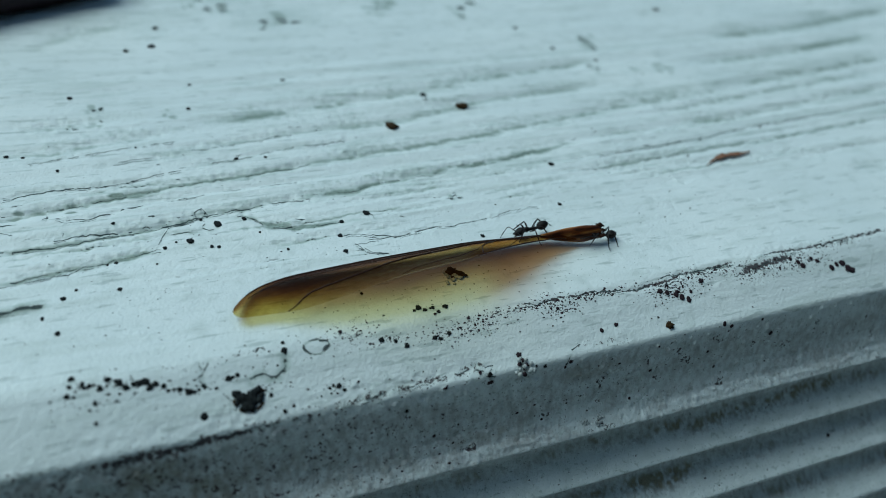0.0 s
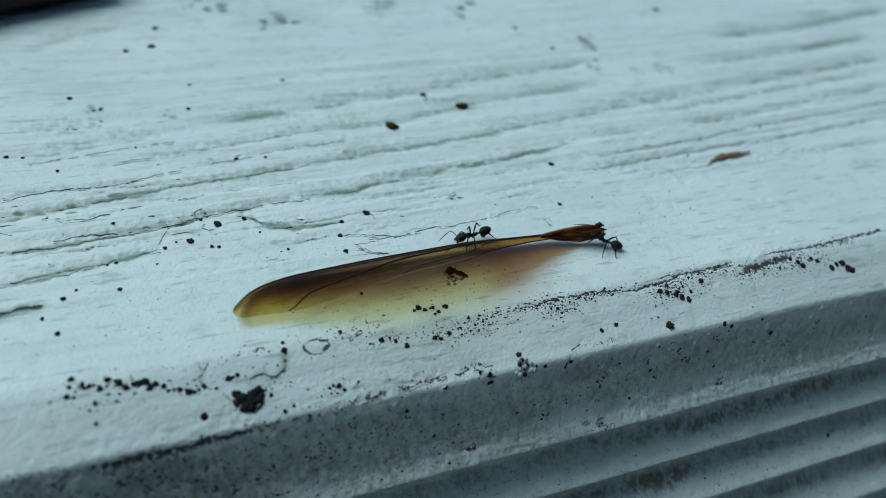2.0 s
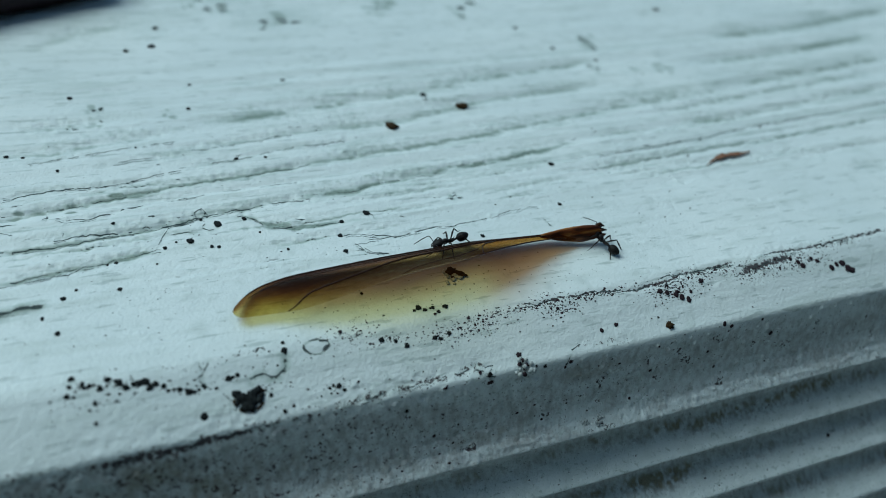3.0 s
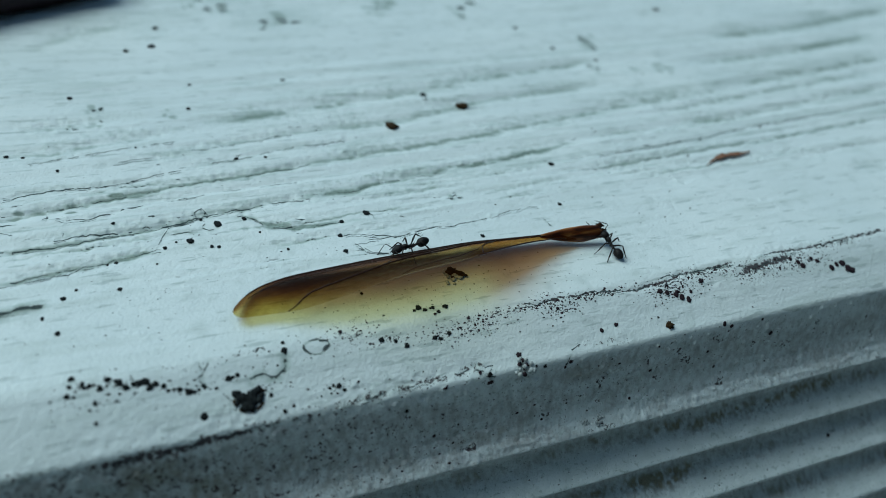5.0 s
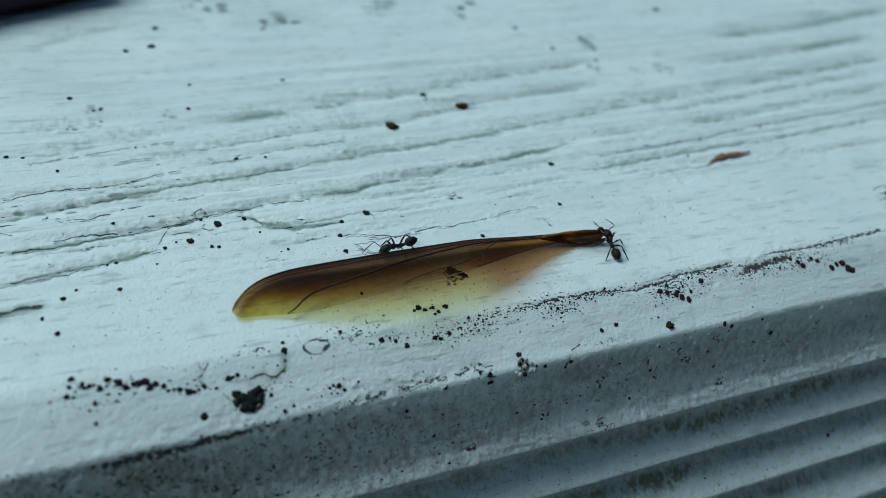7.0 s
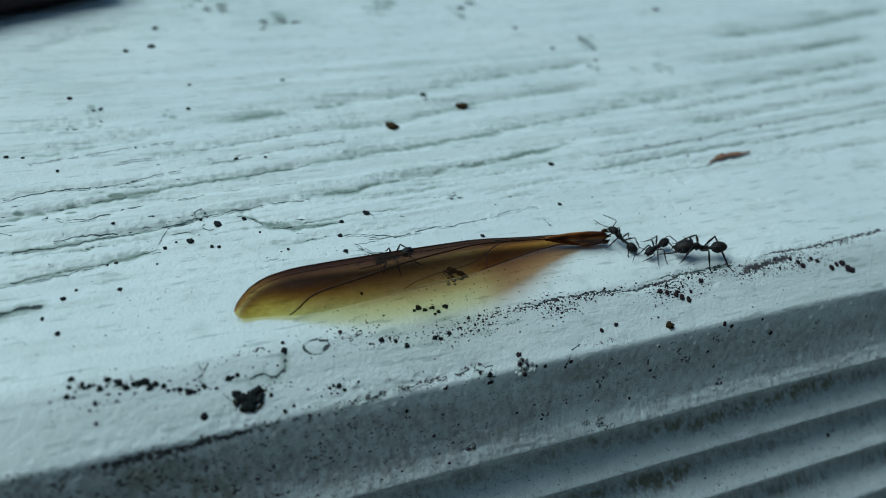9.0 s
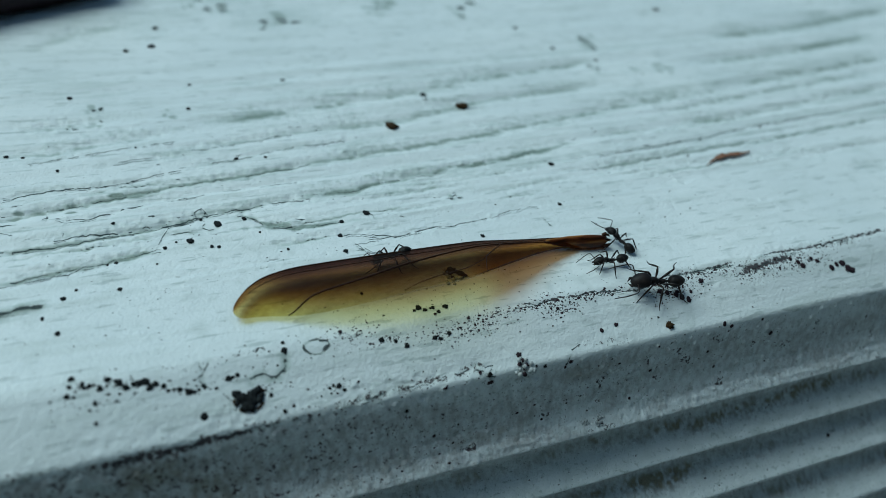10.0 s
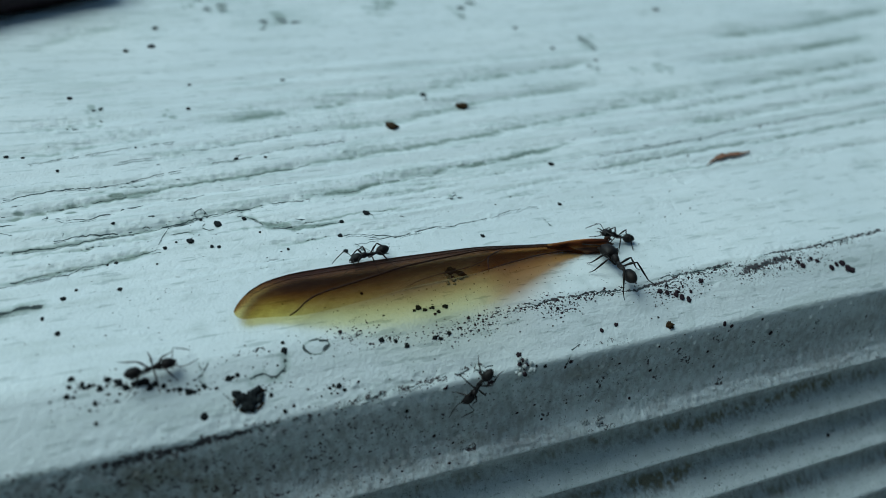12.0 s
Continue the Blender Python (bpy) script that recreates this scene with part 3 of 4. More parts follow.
def relief(x, s):
    """Height of the surface between its grid points, for arrays of (x, s)."""
    i, j = np.clip(np.searchsorted(GX, x) - 1, 0, len(GX) - 2), np.clip(np.searchsorted(GS, s) - 1, 0, len(GS) - 2)
    a, b = (x - GX[i]) / (GX[i + 1] - GX[i]), (s - GS[j]) / (GS[j + 1] - GS[j])
    return (HEIGHT[i, j] * (1 - a) + HEIGHT[i + 1, j] * a) * (1 - b) + (HEIGHT[i, j + 1] * (1 - a) + HEIGHT[i + 1, j + 1] * a) * b


def build_cracks():
    """Hair cracks in the paint, filled with dirt: thin broken ribbons in the grooves and scratches."""
    lines = []
    for px, ps, crack, wander, k in HAIRS:
        if crack < 0.3 or len(px) < 3:
            continue
        x = np.arange(px[0] - 0.5, px[-1] + 0.5, 0.11)
        line = np.interp(x, px, ps) + wander * (grain(x * 0.45 + k, x * 0 + k) - 0.5) + 0.5 * wander * (grain(x * 1.7 + k, x * 0) - 0.5) + 0.12 * (grain(x * 5.0 + k, x * 0 + 3) - 0.5)
        for offset, share in ((0.0, 1.0), (0.16, 0.3)):
            keep = grain(x * 0.8 + k + 40 * offset, x * 0 + k) + 0.5 * (grain(x * 3.3 + k, x * 0 + 7 + offset) - 0.5) < 0.36 + 0.48 * crack * share
            lines.append((x, line + offset * (1 + grain(x * 0.6 + k, x * 0 + 2)), keep, 0.035 + 0.05 * crack * share))
    for points, wide, crack in TRACES:
        if crack < 0.6:
            continue
        way = np.concatenate([[0], np.cumsum([math.dist(a, b) for a, b in zip(points, points[1:])])])
        t = np.arange(0, way[-1], 0.08)
        x, line = np.interp(t, way, [p[0] for p in points]), np.interp(t, way, [p[1] for p in points])
        x, line = x + 0.25 * (grain(t * 1.6, t * 0 + points[0][0]) - 0.5), line + 0.25 * (grain(t * 1.6 + 9, t * 0 + points[0][0]) - 0.5)
        lines.append((x, line, grain(t * 2.2, t * 0 + points[0][1]) < 0.3 + 0.6 * crack, 0.02 + 0.075 * crack))
    verts, faces = [], []
    for x, line, keep, wide in lines:
        w = wide * (0.45 + 0.9 * grain(x * 2.7, line * 2.7)) * 0.5
        for side in (-1, 1):
            q = line + side * w
            y, z = section(q)
            h = relief(x, q) + 0.012
            ny, nz = np.interp(q, GS, NY), np.interp(q, GS, NZ)
            verts.append(np.stack([x, y + ny * h, z + nz * h], -1))
        n0 = sum(len(v) for v in verts[:-2])
        n = len(x)
        run = np.arange(n - 1)[keep[:-1] & keep[1:]]
        faces.append(np.stack([n0 + run, n0 + n + run, n0 + n + run + 1, n0 + run + 1], -1))
    data = bpy.data.meshes.new("paint_cracks")
    data.from_pydata((np.concatenate(verts) * MM).tolist(), [], np.concatenate(faces).tolist())
    data.materials.append(CRACKED)
    return tagged(new("paint_cracks", data), "thin dark dirt-filled hair cracks in the white paint", "cracks", kind="stuff")


def build_board():
    nx, ns = X.shape
    co = np.empty((nx, ns + 2, 3))
    co[:, 1:-1, 0] = X
    co[:, 1:-1, 1] = SY[None, :] + NY[None, :] * HEIGHT
    co[:, 1:-1, 2] = SZ[None, :] + NZ[None, :] * HEIGHT
    co[:, 0] = co[:, 1]
    co[:, 0, 2] = -26.0
    co[:, -1] = co[:, 0]
    ns += 2
    index = np.arange(nx * ns).reshape(nx, ns)
    quads = np.stack([index[:-1, :-1], index[:-1, 1:], index[1:, 1:], index[1:, :-1]], -1).reshape(-1, 4)
    data = bpy.data.meshes.new("board")
    data.vertices.add(nx * ns)
    data.vertices.foreach_set("co", (co * MM).astype(np.float32).ravel())
    data.loops.add(quads.size)
    data.loops.foreach_set("vertex_index", quads.ravel().astype(np.int32))
    data.polygons.add(len(quads))
    data.polygons.foreach_set("loop_start", np.arange(0, quads.size, 4, dtype=np.int32))
    data.update(calc_edges=True)
    data.polygons.foreach_set("use_smooth", np.ones(len(quads), bool))
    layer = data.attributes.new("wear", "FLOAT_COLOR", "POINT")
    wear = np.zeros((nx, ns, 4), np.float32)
    for k, field in enumerate((STAIN_SHADE, CRACK, CRUST_SHADE, BARE)):
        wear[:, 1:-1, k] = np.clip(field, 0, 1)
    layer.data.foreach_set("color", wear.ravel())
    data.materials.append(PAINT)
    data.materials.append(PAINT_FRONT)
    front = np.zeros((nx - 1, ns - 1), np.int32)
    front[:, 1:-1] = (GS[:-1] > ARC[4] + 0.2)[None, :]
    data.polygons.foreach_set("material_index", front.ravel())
    ob = new("painted_board", data)
    return tagged(ob, "weathered white painted wooden board with moulded ribbed nosing", "board", kind="structure")


build_board()
build_cracks()

ground_bm = bmesh.new()
for a in (-1, 1):
    for b in (-1, 1):
        ground_bm.verts.new((a * 1.5, b * 1.5, -26 * MM))
gv = list(ground_bm.verts)
ground_bm.faces.new((gv[0], gv[2], gv[3], gv[1]))
tagged(mesh_object("ground", ground_bm, CONCRETE), "grey concrete ground below the board", "ground", kind="structure")


# unseen wall, added to block the sky in front of face and ribs
blocker_bm = bmesh.new()
bmesh.ops.create_cube(blocker_bm, size=1.0)
bmesh.ops.scale(blocker_bm, vec=(1.6, 0.04, 0.80), verts=blocker_bm.verts)
bmesh.ops.translate(blocker_bm, vec=(0, -0.23, 0.374), verts=blocker_bm.verts)
tagged(mesh_object("sky_blocker_wall", blocker_bm, SLATE), "unseen dark slate wall added to keep sky light off the board's front", "wall", kind="structure")


def dark_post():
    """The low foot of a dark stained post that stands on the far end of the board."""
    bm = bmesh.new()
    bmesh.ops.create_cube(bm, size=1.0)
    bmesh.ops.scale(bm, vec=(0.060, 0.060, 0.005), verts=bm.verts)
    bmesh.ops.bevel(bm, geom=bm.edges[:], offset=0.0012, segments=3, affect="EDGES")
    ob = mesh_object("post", bm, STAINED)
    ob.matrix_basis = pose(-0.0580, 0.0598, 0.0023, 0, 0, 26.5)
    return tagged(ob, "dark brown stained wooden post on the board's far side", "post", kind="structure")


dark_post()


# ---- the wing ----
WING_LENGTH = 26.6
# from the tip (0) to the root (1): leading edge, width, twist in degrees and bow, in mm
SPAN = [0, 0.006, 0.02, 0.06, 0.14, 0.25, 0.38, 0.5, 0.62, 0.74, 0.84, 0.92, 1.0]
LEAD = [-2.12, -1.67, -1.07, 0.10, 0.60, 0.50, 0.44, 0.44, 0.43, 0.05, -0.15, -0.85, -1.1]
WIDE = [0.25, 1.00, 1.72, 2.85, 4.2, 4.95, 5.31, 5.19, 4.25, 2.50, 1.40, 0.60, 0.4]
TWIST = [-6, -6, -6, -6, -1, 8.5, 14.3, 15.7, 17.0, 17.0, 12.0, -40, -60]
BOW = [-0.22, -0.23, -0.22, -0.16, -0.03, 0.13, 0.24, 0.24, 0.24, 0.16, 0.08, 0.45, 0.4]


def eased(u, knots, values, reach=0.03):
    """Linear between knots, with its corners rounded."""
    reach = min(reach, u * 0.5, (1 - u) * 0.5)
    return float(np.mean(np.interp(u + np.linspace(-reach, reach, 7), knots, values)))


def wing_point(u, v):
    """A point of the wing's membrane in its own space, in mm: the sheet is twisted along its length and pleated along its veins."""
    lead, wide = eased(u, SPAN, LEAD), eased(u, SPAN, WIDE)
    twist, bow = radians(eased(u, SPAN, TWIST)), eased(u, SPAN, BOW)
    inner = min(1.0, u * 6) * min(1.0, (1 - u) * 6)
    pleat = (0.07 * math.sin(v * 12 - u * 8) + 0.14) * math.sin(v * math.pi) * inner
    y, z = -v * wide, pleat
    return Vector((u * WING_LENGTH, lead + y * math.cos(twist) - z * math.sin(twist), bow - y * math.sin(twist) + z * math.cos(twist)))


def sweep(bm, points, radii, sides=6):
    """A tapering tube through points."""
    rings = []
    for i, p in enumerate(points):
        way = (points[min(i + 1, len(points) - 1)] - points[max(i - 1, 0)]).normalized()
        side = way.orthogonal().normalized() if not rings else (last - way * last.dot(way)).normalized()
        last = side
        up = way.cross(side)
        rings.append([bm.verts.new(p + radii[i] * (math.cos(a) * side + math.sin(a) * up)) for a in (2 * math.pi * k / sides for k in range(sides))])
    for r0, r1 in zip(rings, rings[1:]):
        for k in range(sides):
            bm.faces.new((r0[k], r0[(k + 1) % sides], r1[(k + 1) % sides], r1[k]))
    bm.faces.new(rings[0][::-1])
    bm.faces.new(rings[-1])
    return bm


def build_wing():
    root = tagged(new("insect_wing"), "shed amber-brown translucent insect wing lying on the board", "wing")
    bm = bmesh.new()
    uv = bm.loops.layers.uv.new("UVMap")
    nu, nv = 110, 22
    grid = [[bm.verts.new(wing_point(0.9 * (i / nu) ** 1.15, j / nv) * MM) for j in range(nv + 1)] for i in range(nu + 1)]
    for i in range(nu):
        for j in range(nv):
            f = bm.faces.new((grid[i][j], grid[i][j + 1], grid[i + 1][j + 1], grid[i + 1][j]))
            for loop, (a, b) in zip(f.loops, ((i, j), (i, j + 1), (i + 1, j + 1), (i + 1, j))):
                loop[uv].uv = (0.9 * (a / nu) ** 1.15, b / nv)
    membrane = part("membrane", bm, WING, root, "thin translucent amber membrane")
    solid = membrane.modifiers.new("thickness", "SOLIDIFY")
    solid.thickness = 0.02 * MM

    def vein(path, thick):
        us = np.linspace(0, 1, 40)
        knots = np.linspace(0, 1, len(path))
        points = [wing_point(float(np.interp(t, knots, [p[0] for p in path])), float(np.interp(t, knots, [p[1] for p in path]))) * MM for t in us]
        part("vein", sweep(bmesh.new(), points, [0.62 * thick * MM * (0.6 + 0.4 * math.sin(t * 3)) for t in us], 6), VEIN, root)

    vein([(0.035, 0.03), (0.07, 0.01), (0.2, 0.0), (0.5, 0.0), (0.7, 0.0), (0.86, 0.05)], 0.085)
    vein([(0.04, 0.20), (0.13, 0.13), (0.254, 0.13), (0.393, 0.12), (0.537, 0.12), (0.70, 0.14), (0.86, 0.3)], 0.05)
    vein([(0.112, 0.99), (0.13, 0.90), (0.15, 0.78), (0.175, 0.67), (0.205, 0.60), (0.25, 0.55), (0.33, 0.475), (0.42, 0.365), (0.50, 0.26), (0.60, 0.20), (0.72, 0.22), (0.86, 0.5)], 0.105)
    vein([(0.36, 0.95), (0.40, 0.86), (0.46, 0.78), (0.54, 0.755), (0.585, 0.68), (0.60, 0.60)], 0.045)
    vein([(0.57, 0.985), (0.585, 0.80), (0.60, 0.62), (0.625, 0.50), (0.65, 0.37), (0.675, 0.20), (0.70, 0.05)], 0.07)
    vein([(0.61, 0.30), (0.66, 0.26), (0.74, 0.30), (0.86, 0.4)], 0.04)
    vein([(0.545, 0.99), (0.60, 0.99), (0.68, 0.99), (0.78, 0.98), (0.86, 0.9)], 0.075)
    # pale tube that paints the light caught along the rolled edge
    rim = [wing_point(float(u), 0.995) * MM for u in np.linspace(0.27, 0.57, 40)]
    part("rim", sweep(bmesh.new(), rim, [0.032 * MM * math.sin(math.pi * (k + 1) / 42) for k in range(40)], 6), STRAW_HIGHLIGHT, root, "rolled edge, its caught light painted pale straw")

    # the rolled root: a ribbed trough, open below towards the trailing edge
    cup = bmesh.new()
    rows = []
    for i in range(25):
        q = i / 24
        x, y, z = (float(np.interp(q, [0, 0.35, 0.7, 1.0], c)) for c in ([21.3, 22.8, 24.35, 25.65], [-0.62, -0.90, -1.22, -1.38], [0.26, 0.20, 0.16, 0.18]))
        tall = float(np.interp(q, [0, 0.15, 0.4, 0.7, 0.9, 1.0], [0.10, 0.24, 0.46, 0.60, 0.52, 0.40]))
        ring = []
        for j in range(23):
            a = radians(-62 + 304 * j / 22)
            ridge = 1 + 0.05 * math.sin(j * 2.6) + (0.10 * math.sin(j * 3.9 + 1) if i > 22 else 0)
            ring.append(cup.verts.new(Vector((x + 0.12 * math.sin(j * 1.7) * (i > 22), y + 0.52 * tall * ridge * math.sin(a - 1.2), z + tall * ridge * math.cos(a - 1.2))) * MM))
        rows.append(ring)
    for r0, r1 in zip(rows, rows[1:]):
        for j in range(22):
            cup.faces.new((r0[j], r0[j + 1], r1[j + 1], r1[j]))
    trough = part("root_cup", cup, AMBER, root, "rolled orange-brown base of the wing")
    wall = trough.modifiers.new("thickness", "SOLIDIFY")
    wall.thickness = 0.05 * MM
    hinge = bmesh.new()
    for dy, dz, length in ((0.15, 0.45, 0.55), (-0.05, 0.1, 0.7), (-0.25, -0.2, 0.6), (0.1, -0.4, 0.45)):
        a = Vector((25.5, -1.38 + dy, 0.18 + dz)) * MM
        sweep(hinge, [a, a + Vector((0.4 * length, dy * 0.2, 0.08)) * MM, a + Vector((length, -dy * 0.5, -0.2 * dz)) * MM], [0.15 * MM, 0.14 * MM, 0.04 * MM], 7)
    part("wing_root", hinge, VEIN, root, "torn brown root of the wing")
    return root


wing = build_wing()


# ---- ants ----
def ball(bm, centre, radii, turn=0.0, segments=16, rings=10, pinch=0.0):
    """An ovoid; pinch narrows its +x end."""
    made = bmesh.ops.create_uvsphere(bm, u_segments=segments, v_segments=rings, radius=1.0)["verts"]
    for v in made:
        k = 1 - pinch * v.co.x
        p = Vector((v.co.x * radii[0], v.co.y * radii[1] * k, v.co.z * radii[2] * k))
        v.co = Matrix.Rotation(turn, 3, "Y") @ p + Vector(centre)
    return made


def scaled(bm, k):
    bmesh.ops.scale(bm, vec=(k, k, k), verts=bm.verts)
    return bm


LEGS = [  # hip x, foot x, foot y, knee height and how far out the knee stands; front, middle, hind
    (0.32, 1.22, 0.84, 0.86, 0.40),
    (0.12, 0.10, 1.34, 0.84, 0.42),
    (-0.04, -1.55, 1.02, 1.00, 0.38)]


def build_ant(label, size=1.0, head=1.12, gaster=1.0):
    k = size * MM * 1.0
    root = tagged(new("ant"), label, "ant", group="ants on the board")
    z = 0.56
    bm = bmesh.new()
    ball(bm, (0.34, 0, z + 0.08), (0.27, 0.17, 0.19), -0.25, pinch=-0.1)
    ball(bm, (0.07, 0, z + 0.01), (0.20, 0.11, 0.12), 0.1)
    ball(bm, (-0.16, 0, z - 0.02), (0.19, 0.125, 0.13), 0.25)
    ball(bm, (0.52, 0, z + 0.04), (0.12, 0.07, 0.07), 0.0)
    for side in (-1, 1):
        sweep(bm, [Vector((-0.28, side * 0.06, z + 0.06)), Vector((-0.34, side * 0.08, z + 0.12)), Vector((-0.38, side * 0.09, z + 0.19))], [0.03, 0.02, 0.004], 5)
    part("thorax", scaled(bm, k), ANT_BLACK, root)
    bm = bmesh.new()
    ball(bm, (-0.40, 0, z - 0.01), (0.11, 0.06, 0.09), 0.0)
    ball(bm, (-0.52, 0, z + 0.03), (0.08, 0.08, 0.09), 0.0)
    part("petiole", scaled(bm, k), ANT_BLACK, root)
    bm = bmesh.new()
    g = gaster
    ball(bm, (-0.56 - 0.36 * g, 0, z + 0.03), (0.44 * g, 0.31 * g, 0.31 * g), 0.12, 20, 14, -0.16)
    for v in bm.verts:
        v.co += (v.co - Vector((v.co.x, 0, z))) * 0.018 * math.sin(v.co.x * 26 / g)
    part("gaster", scaled(bm, k), ANT_BLACK, root, "shiny black ovoid abdomen")
    bm = bmesh.new()
    h = head
    cx = 0.60 + 0.27 * h
    ball(bm, (cx, 0, z + 0.05), (0.36 * h, 0.26 * h, 0.23 * h), 0.3, 20, 14, 0.10)
    for side in (-1, 1):
        ball(bm, (cx - 0.14 * h, side * 0.11 * h, z + 0.10 * h), (0.17 * h, 0.14 * h, 0.13 * h), 0.3)
        ball(bm, (cx + 0.05 * h, side * 0.22 * h, z + 0.09), (0.05 * h, 0.03 * h, 0.045 * h), 0.0, 8, 6)
    skull = part("head", scaled(bm, k), ANT_BLACK, root)
    for side in (-1, 1):
        bm = bmesh.new()
        tip = cx + 0.26 * h
        sweep(bm, [Vector((tip - 0.06, side * 0.13 * h, z - 0.05 * h)), Vector((tip + 0.06 * h, side * 0.14 * h, z - 0.09 * h)), Vector((tip + 0.16 * h, side * 0.03 * h, z - 0.12 * h))], [0.05 * h, 0.045 * h, 0.01], 6)
        part("mandible", scaled(bm, k), ANT_LIMB, skull)
    limbs = []
    for side in (-1, 1):
        bm = bmesh.new()
        sweep(bm, [Vector((0, 0, 0)), Vector((0.08, side * 0.18, 0.14)), Vector((0.20, side * 0.50, 0.24)), Vector((0.32, side * 0.56, 0.20)), Vector((0.74, side * 0.54, -0.02)), Vector((1.24, side * 0.44, -0.26))],
              [0.024, 0.026, 0.028, 0.024, 0.032, 0.02], 6)
        feeler = part("antenna", scaled(bm, k), ANT_LIMB, root)
        limbs.append((feeler, Vector((cx + 0.18 * h, side * 0.10 * h, z + 0.08)) * k, side, "antenna", 0))
    for number, (hip, fx, fy, knee, out) in enumerate(LEGS):
        for side in (-1, 1):
            a = Vector((hip, side * 0.09, z - 0.06))
            foot = Vector((fx, side * fy, 0.015))
            mid = a.lerp(foot, out)
            mid.z = knee
            ankle = mid.lerp(foot, 0.66)
            ankle.z = 0.16
            bm = bmesh.new()
            line = [Vector((0, 0, 0)), (mid - a) * 0.22 + Vector((0, 0, -0.05)), (mid - a) * 0.6 + Vector((0, 0, 0.02)), mid - a, (mid - a).lerp(ankle - a, 0.45), ankle - a, (ankle - a).lerp(foot - a, 0.5) - Vector((0, 0, 0.03)), foot - a]
            sweep(bm, line, [0.052, 0.040, 0.066, 0.040, 0.050, 0.028, 0.022, 0.014], 7)
            leg = part("leg", scaled(bm, k), ANT_LIMB, root)
            limbs.append((leg, a * k, side, "leg", number))
    for limb, at, *_ in limbs:
        limb.matrix_basis = Matrix.Translation(at)
    return root, limbs


ant_climber = build_ant("small black ant walking along the wing's edge", 1.02)
ant_puller = build_ant("small black ant gripping the wing's root in its jaws", 1.0)
ant_scout = build_ant("small black ant wandering past the wing", 1.0)
ant_soldier = build_ant("large black soldier ant with a big glossy head", 1.42, 1.42, 0.95)
ant_late = build_ant("small black ant hurrying over mould specks", 1.0)


# ---- specks, crumbs and mould ----
def lump(seed, flat=0.45, rough=0.35, detail=2):
    bm = bmesh.new()
    bmesh.ops.create_icosphere(bm, subdivisions=detail, radius=1.0)
    for v in bm.verts:
        n = 0.7 * noise.noise(v.co * 1.3 + Vector((seed * 7.1, 0, 0))) + 0.8 * noise.noise(v.co * 2.7 + Vector((0, seed * 3.3, 0))) + 0.4 * noise.noise(v.co * 6.0 + Vector((seed, 0, 2)))
        v.co *= 1 + rough * n
        v.co.z *= flat
    return bm


def lump_mesh(name, seed, material, flat=0.16, rough=0.5, detail=3):
    data = bpy.data.meshes.new(name)
    bm = lump(seed, flat, rough, detail)
    bm.to_mesh(data)
    bm.free()
    data.materials.append(material)
    data.polygons.foreach_set("use_smooth", [True] * len(data.polygons))
    return data


def lay(name, data, x, s, r, label, category, group="", stretch=1.0, turn=None, sink=0.15):
    """Put a lump on the board's surface."""
    p, n, down = on_board(x, s)
    turn = random.uniform(0, 360) if turn is None else turn
    across = Vector((1, 0, 0))
    basis = Matrix((across, n.cross(across), n)).transposed().to_4x4()
    ob = new(name, data)
    ob.matrix_basis = Matrix.Translation((p + n * r * sink) * MM) @ basis @ pose(0, 0, 0, 0, 0, turn) @ Matrix.Diagonal((r * MM * stretch * 0.78, r * MM * (1.15 if s < 0 else 0.9), r * MM, 1))
    return tagged(ob, label, category, group)


MOULD_LUMPS = [lump_mesh("mould_spot", k, MOULD) for k in range(6)]
PURPLE_LUMPS = [lump_mesh("mould_crust", k + 10, PURPLE) for k in range(4)]
random.seed(3)
SPOTS_TOP = [(-15.90, -9.66, 0.29), (-17.49, -9.31, 0.18), (-16.76, -9.74, 0.11), (-14.67, -8.84, 0.18), (-14.23, -8.68, 0.15), (-13.98, -11.10, 0.34), (-12.19, -11.36, 0.23), (-20.44, -8.62, 0.17), (-20.93, -8.57, 0.10), (-20.36, -5.96, 0.17), (-23.41, -5.86, 0.20), (-22.71, -6.49, 0.13), (-23.71, -3.00, 0.19), (-24.49, -4.44, 0.16), (-10.02, -7.52, 0.15), (-5.84, -9.63, 0.20), (-6.34, -8.24, 0.23), (-6.44, -6.45, 0.19), (-3.91, -10.23, 0.28), (3.27, -5.93, 0.20), (10.65, -8.25, 0.21), (12.65, -13.47, 0.28), (-23.66, -19.68, 0.20), (-14.96, -11.97, 0.15), (-11.45, -9.64, 0.11), (-20.40, -12.65, 0.15)]
SPOTS_FAR = [(-22.76, -30.44, 0.27), (-18.00, -38.60, 0.31), (-15.76, -39.43, 0.42), (-15.05, -43.59, 0.38), (-13.95, -27.31, 0.23), (-13.35, -31.57, 0.19), (-5.41, -31.19, 0.25), (-25.93, -22.01, 0.16), (-27.03, -22.44, 0.20), (42.69, -43.20, 0.48), (21.96, -39.85, 0.31), (23.83, -34.52, 0.30), (25.45, -12.36, 0.15), (27.33, -31.33, 0.29), (-11.45, -19.10, 0.17), (-9.31, -18.78, 0.17), (6.40, -26.58, 0.41), (-18.36, -21.86, 0.13), (36.08, -15.60, 0.16), (19.22, -17.72, 0.15)]
for x, s, r in SPOTS_TOP + SPOTS_FAR:
    lay("mould_spot", random.choice(MOULD_LUMPS), x, s, r * 0.78, "small black mould spot on the white paint", "mould spot", "mould spots on the board", random.uniform(0.9, 1.4), 0)
